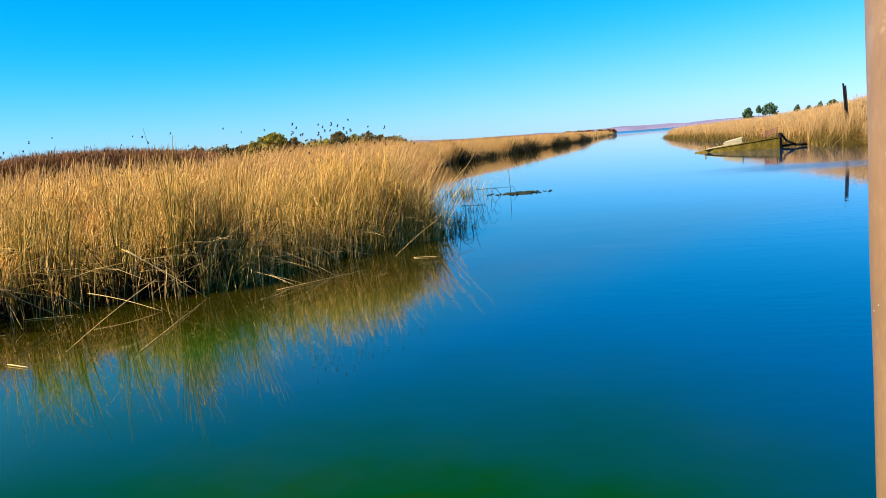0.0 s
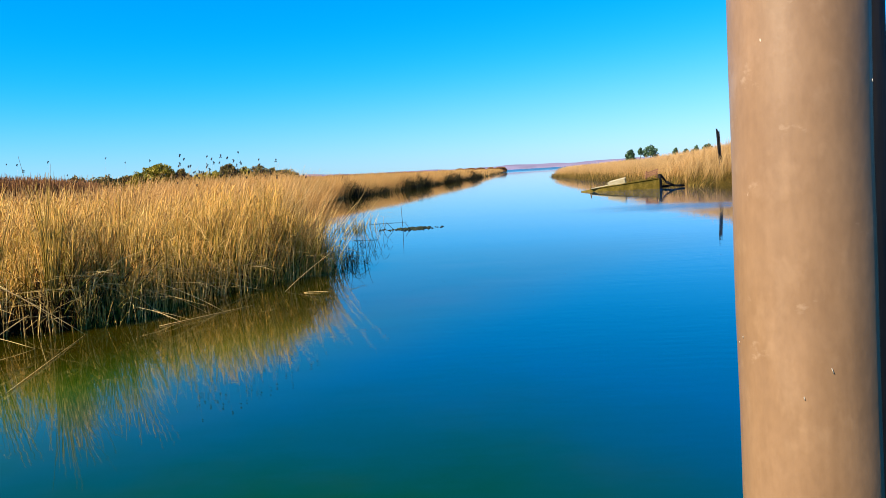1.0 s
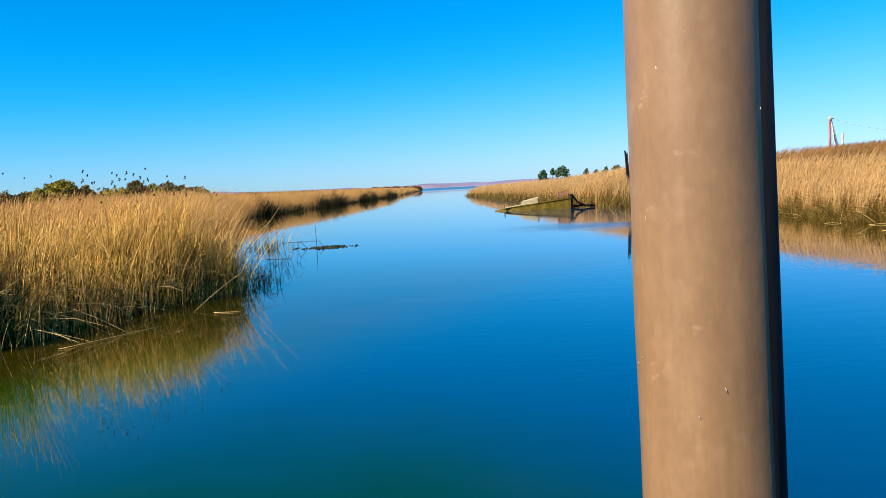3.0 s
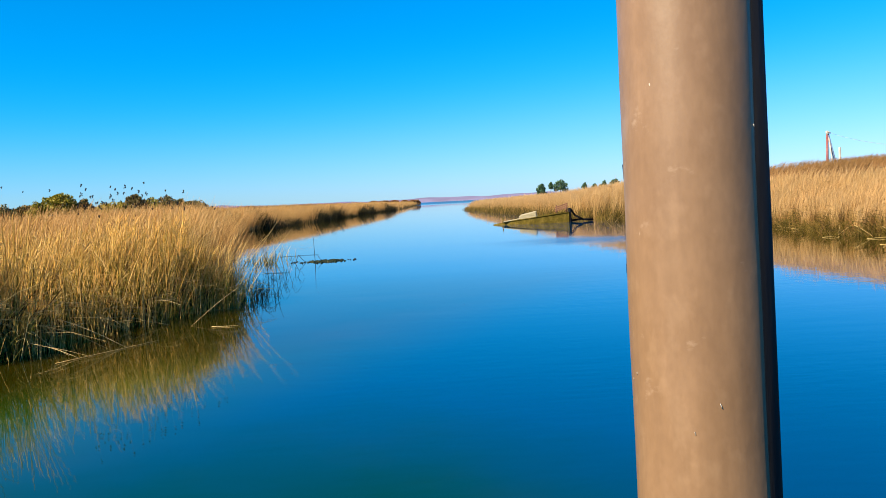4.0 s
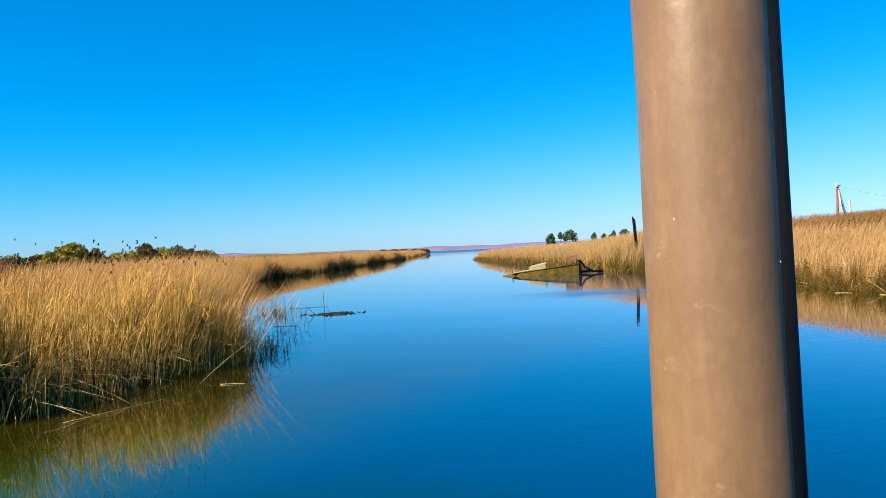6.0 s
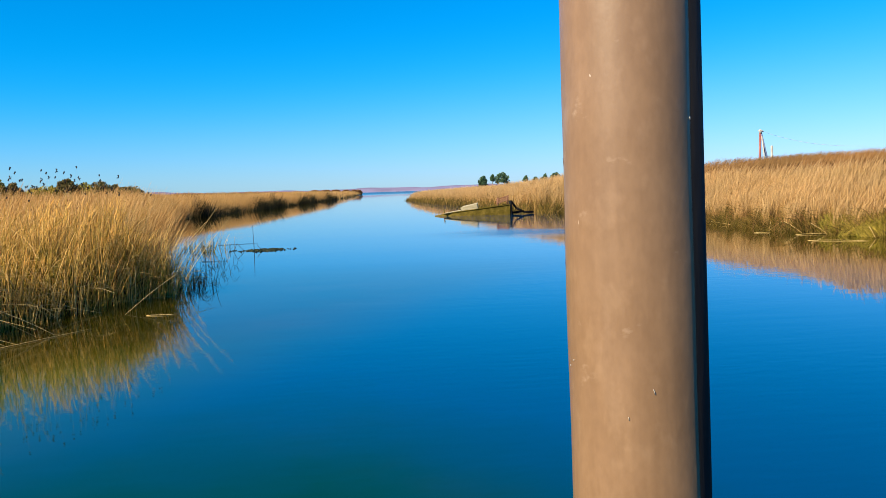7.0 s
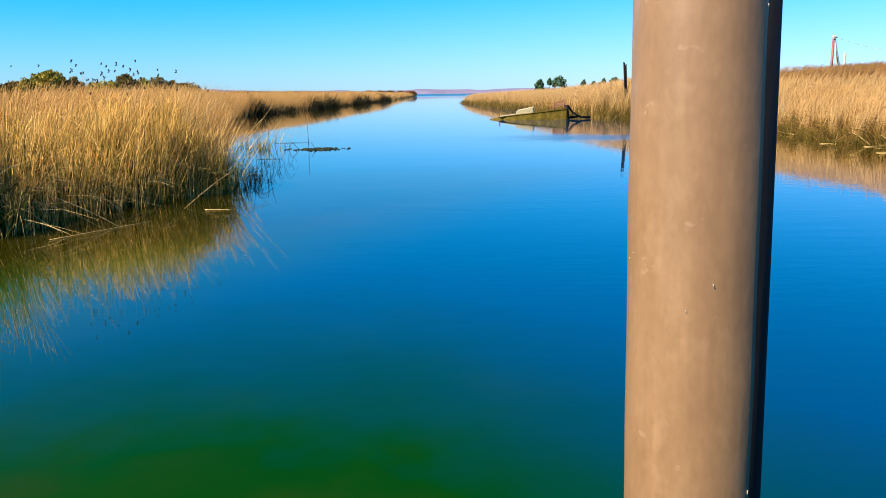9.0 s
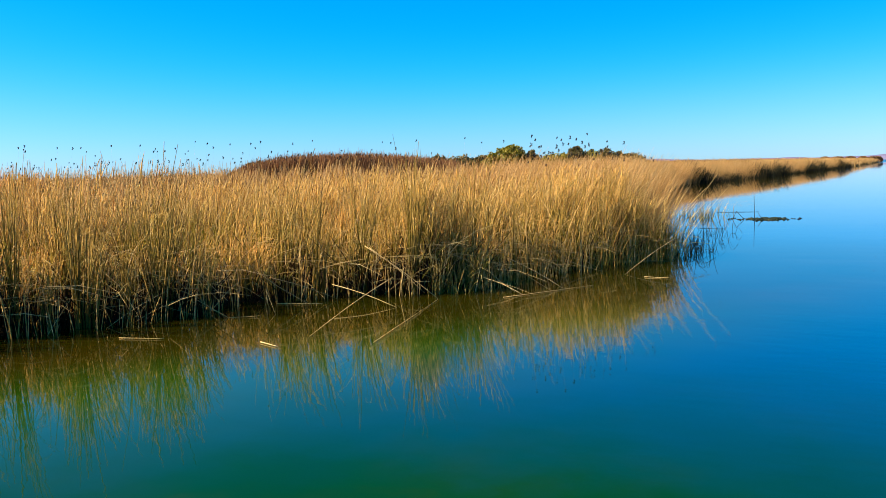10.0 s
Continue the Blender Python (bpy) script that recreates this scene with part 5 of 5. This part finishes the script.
# ---- floating weed mat with a lone stalk ----
def weed_mat():
    mat_ = thing("dead_stalks", (-3.5, 31.8, 0), "few thin dark dead stalks standing among floating weed", "stalks")
    v, f = [], []
    for i in range(400):
        x = rng.normal(0.08, 0.3) if i < 300 else rng.uniform(-1.3, 0.2)
        y, s = rng.normal(0, 0.3), rng.uniform(0.022, 0.06) * (1 if i < 300 else 0.6)
        p = np.array([x, y, 0.0])
        d = rng.normal(0, 1, (6, 3)) * 0.3 + np.array([[1, 0, 0], [-1, 0, 0], [0, 1, 0], [0, -1, 0], [0, 0, 0.9], [0, 0, -0.4]])
        o = len(v)
        v += list(p + d * s * np.array([1.2, 1.2, 0.95]))
        f += [(o + a, o + b, o + c) for a, b, c in ((0, 2, 4), (2, 1, 4), (1, 3, 4), (3, 0, 4), (2, 0, 5), (1, 2, 5), (3, 1, 5), (0, 3, 5))]
    tufts = linked("weed_tufts", mesh_of("weed_tufts", np.array(v), np.array(f), np.full(len(v), 0.8), False), M_WEED, None, "dark floating tufts of water weed", "stuff", "weed")
    place(tufts, (-3.5, 31.8, 0.0))
    bm = bmesh.new()
    rod_bm(bm, (-0.4, 0, -0.4), (-0.43, 0, 0.95), 0.014, 0.006, 7)
    part("stalk", bm, M_SEED, mat_, "single upright dark stalk")
    for a, b in (((-1.15, -0.2, -0.05), (-1.0, -0.2, 0.3)), ((-1.0, -0.2, 0.3), (-0.75, -0.2, 0.02)), ((-0.1, -0.2, -0.03), (-0.28, -0.2, 0.25)), ((-1.9, 0.1, -0.1), (-1.9, 0.1, 0.7))):
        bm = bmesh.new()
        rod_bm(bm, a, b, 0.010, 0.007, 6)
        part("bent_stalk", bm, M_SEED, mat_, "bent dark stalk")


weed_mat()


# ---- hoist on the levee ----
def hoist():
    a, d = radians(26.4), 88.0
    x, y = math.sin(a) * d, math.cos(a) * d
    z = float(land_height(np.array([[x, y]]))[0])
    h = thing("hoist_frame", (x, y, z), "old painted A-frame hoist with a slack cable", "hoist", "", "", -26.4)
    top, k = 2.1 + d * math.tan(radians(2.92)) - z, 88.0 / 62.0
    for name, p, q, r, m, label in (("mast", (-0.1, 0, -0.2), (-0.04, 0, top), 0.085, M_REDPAINT, "faded red mast"),
                                    ("leg", (0.86, 0.3, -0.2), (0.0, 0, top - 0.12), 0.075, M_BLUEPAINT, "blue-grey leg"),
                                    ("leg", (0.5, -0.2, -0.2), (0.03, 0, top - 0.3), 0.045, M_GREYSTEEL, "pale grey leg")):
        bm = bmesh.new()
        rod_bm(bm, (p[0] * k, p[1] * k, p[2]), (q[0] * k, q[1] * k, q[2]), r * k, r * k * 0.9, 10)
        part(name, bm, m, h, label)
    bm = bmesh.new()
    box_bm(bm, (0.14 * k, 0.16 * k, 0.3 * k), pose(-0.06, 0, top - 0.08, 0, -28, 0), 0.02)
    box_bm(bm, (0.3 * k, 0.1 * k, 0.09 * k), pose(0.06, 0, top + 0.02, 0, 34, 0), 0.02)
    part("head_block", bm, M_GREYSTEEL, h, "pale steel head block")
    bm = bmesh.new()
    box_bm(bm, (0.14 * k, 0.18 * k, top * 0.74), pose(0.98, 0.1, top * 0.37), 0.02)
    part("winch_box", bm, M_GREYSTEEL, h, "pale winch post")
    n = 14
    pts = [Vector((0.1 + 6.5 * k * i / n, 0, top - k * (1.35 * (i / n) ** 0.8 + 0.25 * math.sin(math.pi * i / n)))) for i in range(n + 1)]
    bm = bmesh.new()
    for p, q in zip(pts, pts[1:]):
        rod_bm(bm, p, q, 0.011, None, 5)
    part("cable", bm, M_GREYSTEEL, h, "thin slack cable")


hoist()
